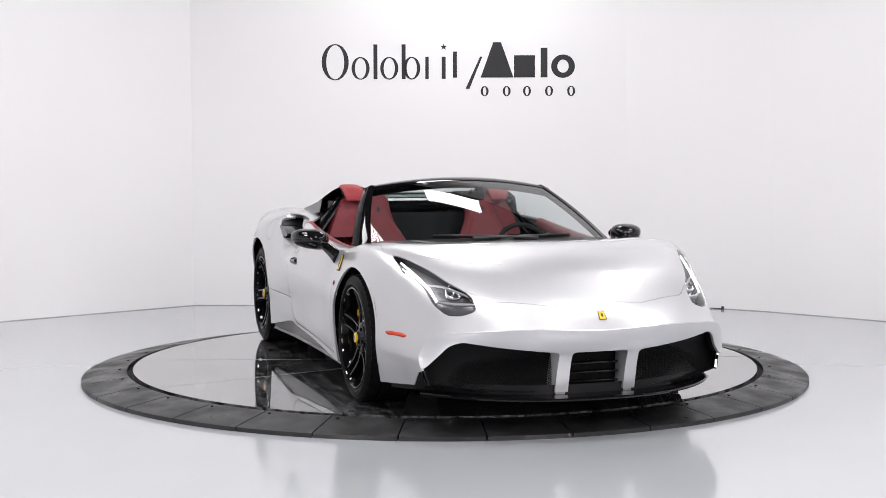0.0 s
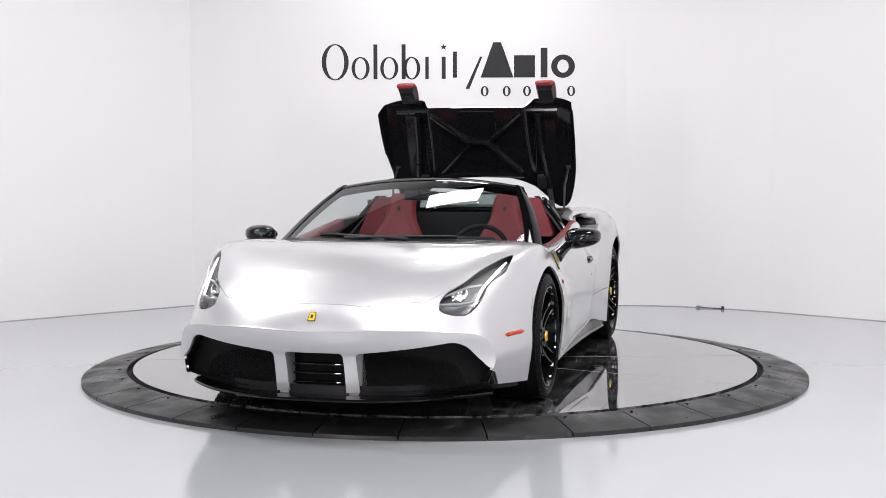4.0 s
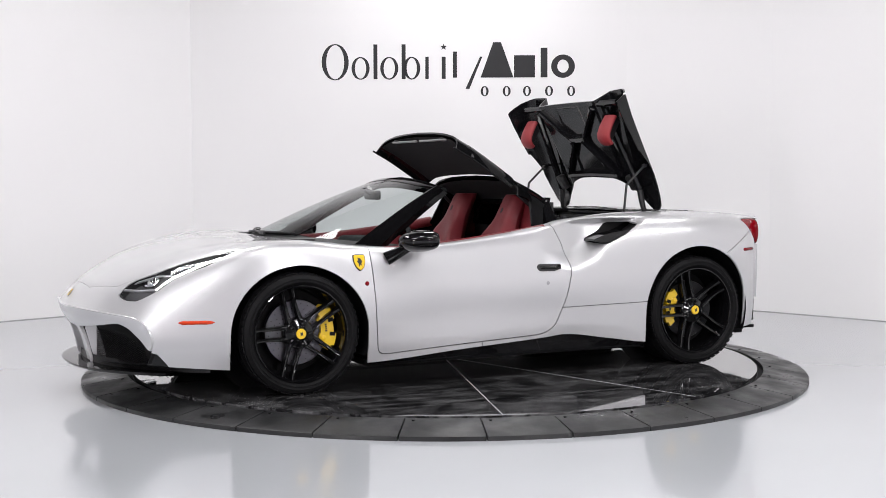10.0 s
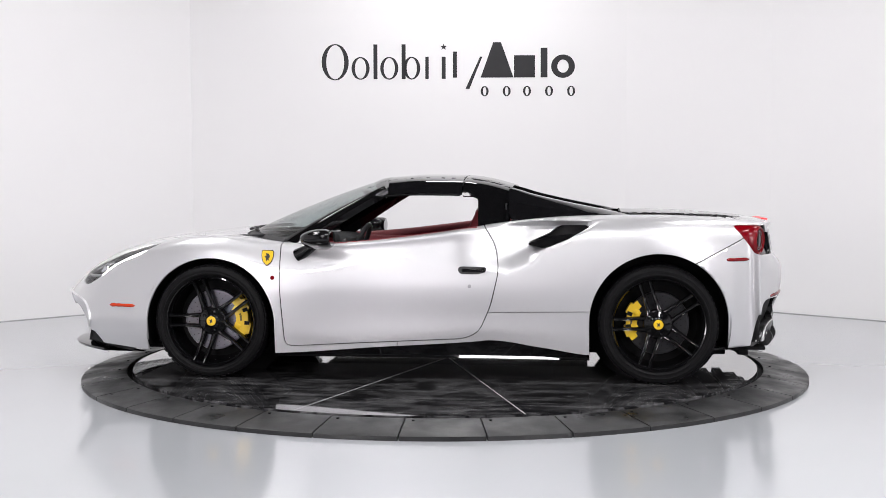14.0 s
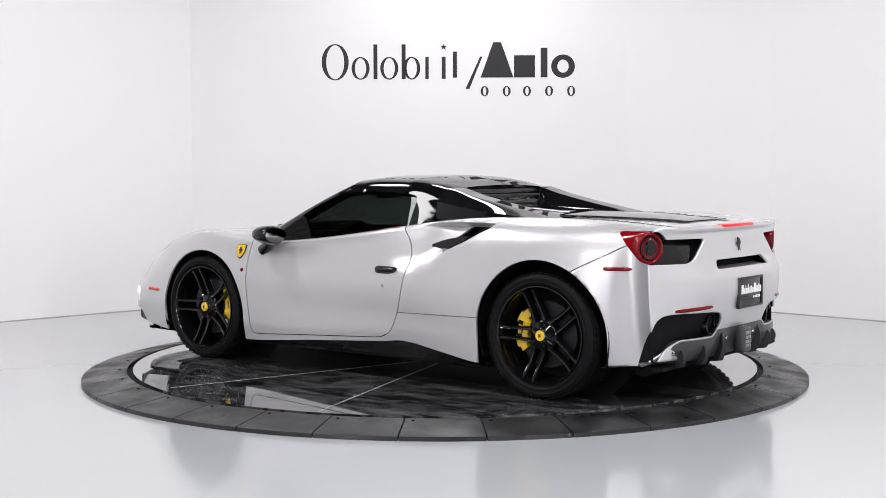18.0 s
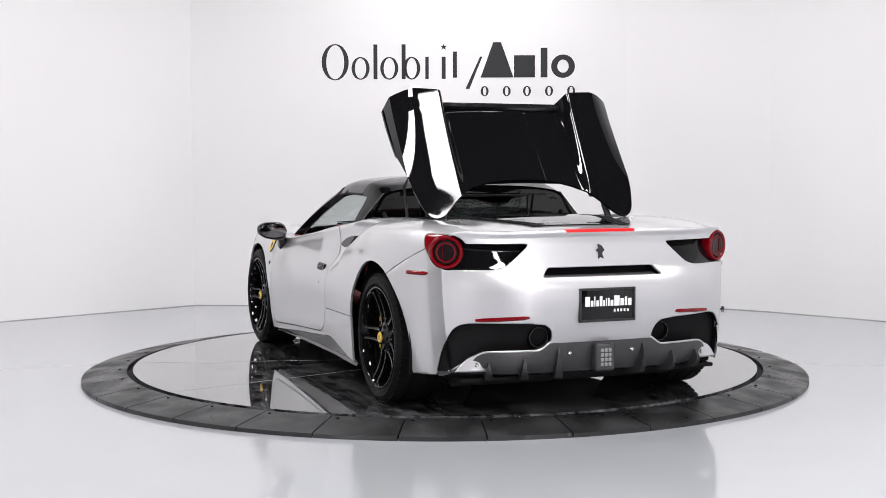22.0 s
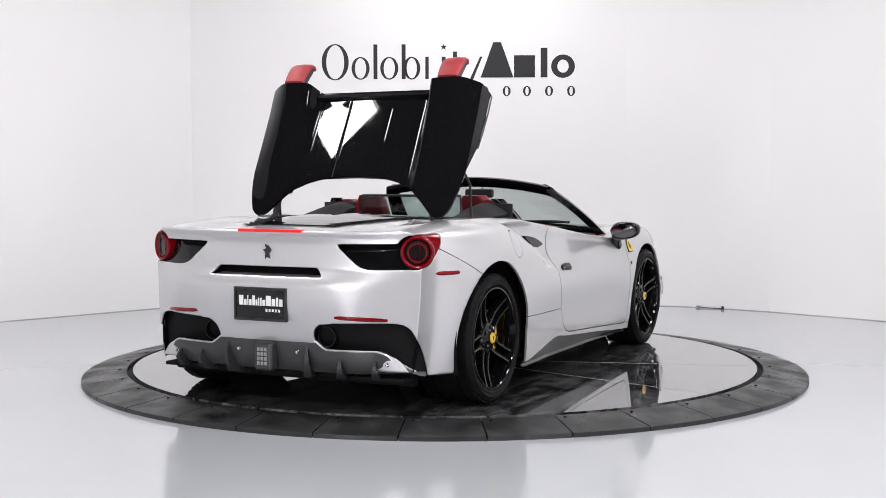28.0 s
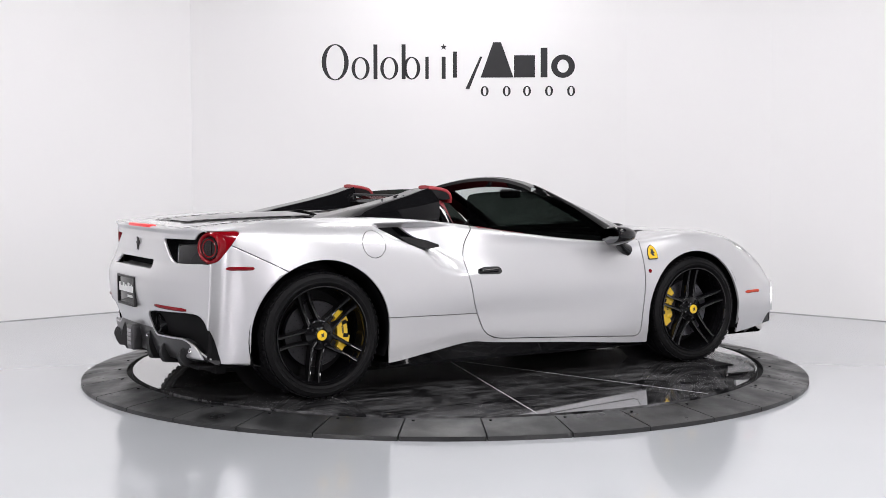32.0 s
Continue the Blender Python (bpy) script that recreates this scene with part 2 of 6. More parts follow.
def rbox(x0, x1, y0, y1, z0, z1, r=0.01, seg=2, top=(1, 1)):
    """Bevelled box; top scales its upper face in x and y."""
    bm = bmesh.new()
    bmesh.ops.create_cube(bm, size=1)
    for v in bm.verts:
        sx, sy = (top if v.co.z > 0 else (1, 1))
        v.co = Vector(((x0 + x1) / 2 + v.co.x * sx * (x1 - x0), (y0 + y1) / 2 + v.co.y * sy * (y1 - y0), (z0 + z1) / 2 + v.co.z * (z1 - z0)))
    if r > 0:
        bmesh.ops.bevel(bm, geom=bm.edges[:], offset=r, segments=seg, profile=0.6, affect="EDGES")
    return bm


def bm_arrays(bm):
    bm.verts.index_update()
    V = np.array([v.co[:] for v in bm.verts])
    F = [tuple(v.index for v in f.verts) for f in bm.faces]
    bm.free()
    return V, F


def box(*a, **k):
    return bm_arrays(rbox(*a, **k))


def moved(mesh, m):
    V = np.asarray(mesh[0])
    M = np.array(m)
    return V @ M[:3, :3].T + M[:3, 3], mesh[1]


def revolve(profile, n=48, axis="y", closed=False):
    """Turn a profile of (radius, along) about an axis."""
    pr = np.array(profile, float)
    a = np.linspace(0, 2 * np.pi, n, endpoint=False)
    P = np.zeros((len(pr), n, 3))
    c, s = np.cos(a), np.sin(a)
    for i, (r, h) in enumerate(pr):
        if axis == "y":
            P[i] = np.stack([r * c, np.full(n, h), r * s], -1)
        elif axis == "x":
            P[i] = np.stack([np.full(n, h), r * c, r * s], -1)
        else:
            P[i] = np.stack([r * c, r * s, np.full(n, h)], -1)
    k = len(pr)
    idx = np.arange(k * n).reshape(k, n)
    F = []
    for i in range(k if closed else k - 1):
        for j in range(n):
            F.append((idx[i, j], idx[i, (j + 1) % n], idx[(i + 1) % k, (j + 1) % n], idx[(i + 1) % k, j]))
    return P.reshape(-1, 3), [tuple(int(v) for v in f) for f in F]


def tube(points, radius, n=8, caps=True):
    """A round bar along points; radius a number or one per point."""
    pts = np.array(points, float)
    k = len(pts)
    rad = np.broadcast_to(np.asarray(radius, float), (k,))
    t = np.gradient(pts, axis=0)
    t /= np.maximum(np.linalg.norm(t, axis=1), 1e-9)[:, None]
    ref = np.array([0, 0, 1.0]) if abs(t[0][2]) < 0.9 else np.array([1.0, 0, 0])
    V, F = [], []
    for i in range(k):
        u = np.cross(t[i], ref)
        u /= max(np.linalg.norm(u), 1e-9)
        w = np.cross(u, t[i])
        for j in range(n):
            a = 2 * np.pi * j / n
            V.append(pts[i] + rad[i] * (np.cos(a) * u + np.sin(a) * w))
    for i in range(k - 1):
        for j in range(n):
            F.append((i * n + j, i * n + (j + 1) % n, (i + 1) * n + (j + 1) % n, (i + 1) * n + j))
    if caps:
        F += [tuple(range(n))[::-1], tuple(range((k - 1) * n, k * n))]
    return np.array(V), F


def prism(outline, h0, h1, plane="xz"):
    """A flat outline drawn out from h0 to h1 along the third axis."""
    o = np.array(outline, float)
    n = len(o)
    V = []
    for h in (h0, h1):
        for a, b in o:
            V.append({"xz": (a, h, b), "xy": (a, b, h), "yz": (h, a, b)}[plane])
    F = [tuple(range(n)), tuple(range(2 * n - 1, n - 1, -1))] + [((i + 1) % n, i, i + n, (i + 1) % n + n) for i in range(n)]
    return np.array(V), F


def thing(name, label, category, group="", kind=""):
    return tagged(new(name), label, category, group, kind)


# ---- the studio ----
def studio():
    FL = -0.063
    # outline of the white cove: long back wall and two angled wings
    inner = [(-7.2, -10.0), (-7.2, -0.75), (-6.2, 0.45), (-2.46, 4.02), (2.40, 3.92), (6.2, 0.25), (7.2, -0.85), (7.2, -10.0)]
    bend = [(1.75, 3.9334), (2.02, 3.90), (2.28, 3.815), (2.52, 3.69), (2.76, 3.52), (3.0, 3.34)]
    V, F = prism([(-9, -11), (9, -11), (9, 6), (-9, 6)], FL - 0.2, FL, "xy")
    tagged(to_object("floor", (V, F), M_FLOOR, 0), "glossy pale grey epoxy studio floor", "floor", kind="structure")
    names = ["wall_side_a", "wall_wing_a", "wall_angled_a", "wall_back", "wall_angled_b", "wall_wing_b", "wall_side_b"]
    pairs = list(zip(inner, inner[1:]))
    pairs[3] = (inner[3], bend[0])
    pairs[4] = (bend[-1], inner[5])
    outer = [(x + 0.05 + 0.06 * k / 5, y + 0.14 - 0.04 * k / 5) for k, (x, y) in enumerate(bend)]
    P = np.array([[(x, y, FL), (x, y, 4.9)] for x, y in bend])
    Q = np.array([[(x, y, FL), (x, y, 4.9)] for x, y in outer])
    tagged(to_object("wall_corner", merge(grid_mesh(P), flip(grid_mesh(Q)), grid_mesh(np.stack([P[0], Q[0]])), grid_mesh(np.stack([Q[-1], P[-1]]))), M_WALL, 60), "rounded white studio wall corner", "wall", kind="structure")
    for nm, (a, b) in zip(names, pairs):
        a, b = np.array(a), np.array(b)
        n = np.array([-(b - a)[1], (b - a)[0]])
        n = n / np.linalg.norm(n) * 0.14
        o = [a, b, b + n, a + n]
        tagged(to_object(nm, prism(o, FL, 4.9, "xy"), M_WALL, 0), "smooth white painted studio wall", "wall", kind="structure")
    # added out of view, kept dark so gloss black parts mirror little light
    tagged(to_object("wall_front", prism([(-7.3, -10.15), (7.3, -10.15), (7.3, -10.0), (-7.3, -10.0)], FL, 4.9, "xy"), M_FRONTWALL, 0),
           "unseen plain dark grey wall at the studio front", "wall", kind="structure")
    tagged(to_object("ceiling", prism([(-7.6, -10.2), (7.6, -10.2), (7.6, 4.6), (-7.6, 4.6)], 4.9, 5.05, "xy"), M_CEIL, 0),
           "dark painted studio ceiling", "ceiling", kind="structure")
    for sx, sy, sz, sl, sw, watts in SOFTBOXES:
        s = thing("softbox", "unseen rectangular studio softbox hung from the ceiling", "studio light", "softboxes")
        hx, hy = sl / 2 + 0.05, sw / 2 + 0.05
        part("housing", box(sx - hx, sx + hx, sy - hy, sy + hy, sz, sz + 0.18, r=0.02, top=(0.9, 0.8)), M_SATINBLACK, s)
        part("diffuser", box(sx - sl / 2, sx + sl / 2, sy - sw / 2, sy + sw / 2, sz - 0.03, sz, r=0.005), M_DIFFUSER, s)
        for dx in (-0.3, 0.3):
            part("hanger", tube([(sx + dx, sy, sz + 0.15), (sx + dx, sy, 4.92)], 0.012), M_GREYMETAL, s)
    for at, aim in STANDS:
        s = thing("stand_softbox", "unseen tall narrow strip softbox on a black stand", "studio light", "stand softboxes")
        face = look(at, aim)
        back = at - (aim - at).normalized() * 0.22
        part("housing", moved(box(-0.16, 0.16, -1.03, 1.03, 0.015, 0.20, r=0.02, top=(0.5, 0.8)), face), M_SATINBLACK, s)
        part("diffuser", moved(box(-0.13, 0.13, -1.0, 1.0, -0.01, 0.015, r=0.004), face), M_DIFFUSER, s)
        part("pole", tube([(back.x, back.y, FL), (back.x, back.y, 1.75)], 0.018, 10), M_SATINBLACK, s)
        for a in (0.5, 2.6, 4.7):
            part("leg", tube([(back.x, back.y, 0.45), (back.x + 0.30 * math.cos(a), back.y + 0.30 * math.sin(a), FL + 0.008)], 0.010, 8), M_SATINBLACK, s)
    # thin dark open joint where the walls meet the floor
    line = inner[:4] + bend + inner[5:]
    for (x0, y0), (x1, y1) in zip(line, line[1:]):
        a, b = np.array([x0, y0]), np.array([x1, y1])
        n = np.array([(b - a)[1], -(b - a)[0]]) / np.linalg.norm(b - a)
        o = [a - n * 0.01, b - n * 0.01, b + n * 0.004, a + n * 0.004]
        tagged(to_object("wall_floor_joint", prism(o, FL - 0.002, FL + 0.006, "xy"), M_JOINT, 0), "thin grey joint between wall and floor", "joint", kind="structure")


studio()


def wall_plug():
    p = thing("power_plug", "small grey plug and cable lying at the wall base", "plug")
    part("plug_body", moved(box(-0.016, 0.016, -0.012, 0.012, 0, 0.022, r=0.004), pose(2.42, 3.715, -0.062, 0, 0, 20)), M_GREYMETAL, p)
    part("cable", tube([(2.44, 3.71, -0.052), (2.50, 3.665, -0.057), (2.56, 3.63, -0.057), (2.62, 3.60, -0.057)], 0.004, 6), M_SATINBLACK, p)
    part("cable_end", moved(box(-0.012, 0.012, -0.008, 0.008, 0, 0.026, r=0.003), pose(2.63, 3.595, -0.062, 0, 0, -30)), M_SATINBLACK, p)


wall_plug()


def turntable():
    FL = -0.063
    ring = thing("turntable_ramp", "segmented black rubber ramp ring round the turntable", "turntable", kind="")
    n, gap = 34, radians(0.10)
    step = 2 * math.pi / n
    first = radians(-95.6)
    for i in range(n):
        a0, a1 = first + i * step + gap, first + (i + 1) * step - gap
        aa = np.linspace(a0, a1, 7)
        prof = [(2.318, FL), (2.318, FL + 0.022), (2.306, FL + 0.026), (2.065, -0.004), (2.045, -0.004), (2.045, FL)]
        P = np.array([[(r * math.cos(a), r * math.sin(a), z) for a in aa] for r, z in prof])
        V, F = grid_mesh(P)
        k = len(aa)
        F = F + [tuple(j * k for j in range(len(prof))), tuple(j * k + k - 1 for j in range(len(prof)))[::-1]]
        part("ramp_segment", (V, F), M_RAMP, ring, smooth=20)
        am = (a0 + a1) / 2
        for r in (2.09,):
            bolt = revolve([(0.0, 0.0005), (0.008, 0.0), (0.008, -0.006)], 10, "z")
            part("bolt", moved(bolt, pose(r * math.cos(a0 + 0.02), r * math.sin(a0 + 0.02), -0.003)), M_DEEPBLACK, ring)
    part("ring_gap", revolve([(2.046, -0.03), (2.012, -0.03)], 120, "z"), M_DEEPBLACK, ring)
    return ring


turntable()


def disc():
    d = thing("turntable_disc", "polished black turntable platform with pale joints", "turntable")
    prof = [(0.0, 0.0), (1.0, 0.0), (1.9, 0.0), (2.008, 0.0), (2.010, -0.05)]
    part("platform", flip(revolve(prof, 144, "z")), M_DISC, d)
    for ang, off in SEAMS:
        h = math.sqrt(2.0 ** 2 - off ** 2)
        b = box(-h, h, off - 0.003, off + 0.003, -0.002, 0.0006, r=0)
        part("joint", moved(b, pose(0, 0, 0, 0, 0, ang)), M_SEAM, d, "pale joint filler strip")
    return d


SEAMS = [(73.0, 0.0), (107.0, 0.03)]
DISC = disc()

# ---- the car: one smooth outer skin, from which the panels are cut ----
# lines along the car, u from tail to nose: height and half width of six rails from sill to centre
rail_A = (curve([-2.03, -1.7, -0.96, -0.67, -0.35, -0.25, 0.33, 0.93, 1.80, 2.15, 2.41], [0.22, 0.20, 0.168, 0.205, 0.245, 0.235, 0.195, 0.155, 0.145, 0.165, 0.20]),
          curve([-2.03, -2.0, -1.93, -1.7, -0.96, -0.35, 0.33, 0.93, 1.8, 2.15, 2.41], [0.77, 0.826, 0.888, 0.950, 0.962, 0.932, 0.924, 0.936, 0.952, 0.900, 0.795]))
rail_B = (curve([-2.03, -0.96, -0.35, 0.33, 0.93, 2.0, 2.41], [0.36, 0.33, 0.34, 0.31, 0.30, 0.29, 0.27]),
          curve([-2.03, -2.0, -1.93, -1.7, -0.96, -0.35, 0.33, 0.93, 1.8, 2.15, 2.41], [0.79, 0.848, 0.912, 0.970, 0.970, 0.946, 0.934, 0.958, 0.974, 0.926, 0.815]))
rail_C = (curve([-2.03, -1.3, -0.35, 0.33, 0.93, 1.6, 2.0, 2.41], [0.58, 0.60, 0.58, 0.56, 0.55, 0.50, 0.44, 0.35]),
          curve([-2.03, -2.0, -1.93, -1.7, -1.3, -0.96, -0.35, 0.33, 0.93, 1.4, 1.8, 2.15, 2.41], [0.808, 0.866, 0.930, 0.983, 0.994, 0.980, 0.956, 0.938, 0.968, 0.980, 0.976, 0.930, 0.822]))
rail_D = (curve([-2.03, -1.7, -1.3, -0.95, -0.7, -0.35, 0.0, 0.4, 0.75, 0.95, 1.15, 1.4, 1.65, 1.95, 2.2, 2.41],
                [0.80, 0.84, 0.875, 0.87, 0.85, 0.82, 0.79, 0.76, 0.745, 0.755, 0.778, 0.795, 0.788, 0.734, 0.610, 0.44]),
          curve([-2.03, -2.0, -1.93, -1.7, -1.3, -0.95, -0.6, -0.3, 0.0, 0.4, 0.85, 1.2, 1.5, 1.8, 2.1, 2.41],
                [0.812, 0.856, 0.900, 0.940, 0.950, 0.915, 0.895, 0.90, 0.895, 0.895, 0.905, 0.917, 0.920, 0.912, 0.875, 0.77]))
rail_E = (curve([-2.03, -1.7, -1.3, -0.95, -0.7, -0.35, -0.07, 0.13, 0.4, 0.7, 0.9, 1.1, 1.35, 1.6, 1.85, 2.1, 2.3, 2.41],
                [0.925, 0.955, 0.968, 0.965, 0.955, 0.917, 0.875, 0.85, 0.82, 0.80, 0.806, 0.826, 0.846, 0.843, 0.815, 0.742, 0.615, 0.470]),
          curve([-2.03, -1.7, -1.3, -0.95, -0.6, -0.3, 0.0, 0.4, 0.85, 1.2, 1.5, 1.8, 2.1, 2.41],
                [0.775, 0.795, 0.775, 0.755, 0.80, 0.845, 0.86, 0.86, 0.84, 0.81, 0.80, 0.785, 0.735, 0.63]))
rail_F = (curve([-2.03, -1.7, -1.3, -1.0, -0.5, 0.0, 0.6, 0.95, 1.2, 1.5, 1.8, 2.1, 2.28, 2.41], [0.93, 0.952, 0.968, 0.97, 0.93, 0.86, 0.79, 0.808, 0.837, 0.843, 0.814, 0.736, 0.625, 0.485]),
          curve([-2.03, -1.0, 0.0, 0.95, 1.5, 2.0, 2.41], [0.50, 0.50, 0.55, 0.52, 0.48, 0.42, 0.34]))
rail_G = (curve([-2.03, -1.7, -1.3, -1.0, -0.5, 0.0, 0.6, 0.95, 1.2, 1.5, 1.8, 2.1, 2.28, 2.36, 2.41], [0.932, 0.960, 0.982, 0.99, 0.94, 0.85, 0.79, 0.812, 0.844, 0.848, 0.817, 0.736, 0.630, 0.560, 0.475]),
          curve([-2.03, 2.41], [0.0, 0.0]))
RAILS = [rail_A, rail_B, rail_C, rail_D, rail_E, rail_F, rail_G]


def sweep(u, y):
    front = 0.36 * sstep(0.9, 2.41, u) * (np.abs(y) / 0.85) ** 2.7
    rear = 0.150 * sstep(-1.25, -2.03, u) * (np.abs(y) / 0.85) ** 3.4
    return u - front + rear


def skin_grid(nu=190, nv=84, u0=-2.03, u1=2.41):
    us = np.concatenate([np.linspace(u0, -1.9, 18)[:-1], np.linspace(-1.9, u1, nu)])
    Z = np.stack([r[0](us) for r in RAILS], -1)
    Y = np.stack([r[1](us) for r in RAILS], -1)
    k = len(RAILS)
    s = np.linspace(0, k - 1, nv)
    i = np.clip(s.astype(int), 0, k - 2)
    f = s - i

    def cr(A):
        A = np.concatenate([2 * A[:, :1] - A[:, 1:2], A, np.where(True, A[:, -2:-1], 0)], 1)
        p0, p1, p2, p3 = A[:, i], A[:, i + 1], A[:, i + 2], A[:, i + 3]
        return 0.5 * (2 * p1 + (p2 - p0) * f + (2 * p0 - 5 * p1 + 4 * p2 - p3) * f * f + (3 * p1 - p0 - 3 * p2 + p3) * f ** 3)
    Zc = cr(Z)
    Yn = np.concatenate([Y, -Y[:, -2:-1]], 1)
    A = np.concatenate([2 * Y[:, :1] - Y[:, 1:2], Yn], 1)
    p0, p1, p2, p3 = A[:, i], A[:, i + 1], A[:, i + 2], A[:, i + 3]
    Yc = 0.5 * (2 * p1 + (p2 - p0) * f + (2 * p0 - 5 * p1 + 4 * p2 - p3) * f * f + (3 * p1 - p0 - 3 * p2 + p3) * f ** 3)
    Yc = np.maximum(Yc, 0)
    X = sweep(us[:, None], Yc)
    X = X + 0.035 * sstep(2.15, 2.41, us[:, None])
    # scoop in the flank ahead of the side air intake, and a soft swage along the door
    lip = np.interp(Zc, [0.74, 0.79, 0.841, 0.918, 0.96], [-0.60, -0.655, -0.786, -0.94, -1.0])
    tri = sstep(-0.12, -0.62, X) * sstep(lip - 0.02, lip + 0.02, X) * sstep(0.62, 0.76, Zc - 0.42 * np.clip(-X - 0.45, 0, 1)) * sstep(0.955, 0.905, Zc)
    Yc = Yc - 0.105 * tri * (Yc > 0.5)
    sw = sstep(0.95, 0.5, X) * sstep(-0.9, -0.2, X) * np.exp(-((Zc - 0.40) / 0.11) ** 2)
    Yc = Yc - 0.008 * sw * (Yc > 0.5)
    return np.stack([X, Yc, Zc], -1)


GRID = skin_grid()
HALF = grid_mesh(GRID)


def arch_field(P, r=0.0):
    """Negative inside a wheel opening."""
    x, z = P[:, 0], P[:, 2]
    side = np.where(np.abs(P[:, 1]) > 0.55, 0.0, 9.0)
    f = np.hypot((x - 1.328) / 0.395, (z - 0.335) / 0.385) * 0.39 - 0.39 - r
    b = np.hypot((x + 1.327) / 0.400, (z - 0.362) / 0.397) * 0.39 - 0.39 - r
    low_f = np.maximum(np.abs(x - 1.328) - 0.395 - r, z - 0.34)
    low_b = np.maximum(np.abs(x + 1.327) - 0.400 - r, z - 0.365)
    return np.minimum(np.minimum(f, low_f), np.minimum(b, low_b)) + side


DOOR = round_poly([(0.905, 0.90), (0.90, 0.58), (0.872, 0.196), (-0.20, 0.252), (-0.285, 0.292), (-0.355, 0.45), (-0.402, 0.655), (-0.378, 0.80), (-0.30, 0.93), (-0.25, 1.0), (0.85, 1.0)], 0.045)
COCKPIT = smooth_poly([(1.31, 0.0), (1.25, 0.40), (1.09, 0.66), (0.87, 0.80), (0.70, 0.845), (0.2, 0.858), (-0.25, 0.83), (-0.42, 0.72), (-0.50, 0.70), (-1.25, 0.66), (-1.28, 0.50), (-1.20, 0.36), (-1.12, 0.0)] +
                      [(-1.12, -0.0), (-1.20, -0.36), (-1.28, -0.50), (-1.25, -0.66), (-0.50, -0.70), (-0.42, -0.72), (-0.25, -0.83), (0.2, -0.858), (0.70, -0.845), (0.87, -0.80), (1.09, -0.66), (1.25, -0.40)], 3)
HOOD = [(2.352, 0.0), (2.342, 0.24), (2.240, 0.52), (2.14, 0.600), (2.04, 0.660), (1.90, 0.725), (1.72, 0.800), (1.55, 0.845), (1.30, 0.80), (1.15, 0.735), (1.28, 0.42), (1.335, 0.0), (1.28, -0.42), (1.15, -0.735), (1.30, -0.80), (1.55, -0.845), (1.72, -0.800), (1.90, -0.725), (2.04, -0.660), (2.14, -0.600), (2.240, -0.52), (2.342, -0.24)]
LAMP = smooth_poly([(2.255, 0.575), (2.215, 0.660), (2.12, 0.748), (2.02, 0.775), (1.86, 0.812), (1.64, 0.830), (1.72, 0.788), (1.90, 0.716), (2.06, 0.655), (2.17, 0.585)], 2)
INTAKE = round_poly([(-0.547, 0.806), (-0.69, 0.868), (-0.745, 0.914), (-0.945, 0.916), (-0.80, 0.836), (-0.665, 0.780)], 0.022)
WING = [(2.5, 0.283), (2.10, 0.268), (2.045, 0.205), (2.02, 0.165), (2.0, 0.10), (2.5, 0.10)]
TAIL_WEDGE = round_poly([(-2.15, 0.918), (-1.745, 0.922), (-1.79, 0.872), (-1.865, 0.775), (-1.90, 0.752), (-2.15, 0.745)], 0.02)
EXHAUST = smooth_poly([(0.835, 0.19), (0.812, 0.35), (0.772, 0.448), (0.715, 0.484), (0.345, 0.478), (0.298, 0.447), (0.283, 0.396), (0.305, 0.347), (0.34, 0.330), (0.62, 0.334), (0.71, 0.300), (0.775, 0.21)], 2)
lamp_low = curve([1.62, 1.95, 2.08, 2.26], [0.775, 0.675, 0.588, 0.495])


def lamp_field(V, sgn):
    """Negative inside a head lamp opening."""
    return np.maximum(sdf_poly(V[:, 0], sgn * V[:, 1], LAMP), lamp_low(V[:, 0]) - V[:, 2])


def tail_field(V, sgn):
    """Negative inside the wrap-round tail lamp opening in the flank."""
    wedge = sdf_poly(V[:, 0], V[:, 2], TAIL_WEDGE)
    return np.where(sgn * V[:, 1] > 0.5, wedge, 9.0)



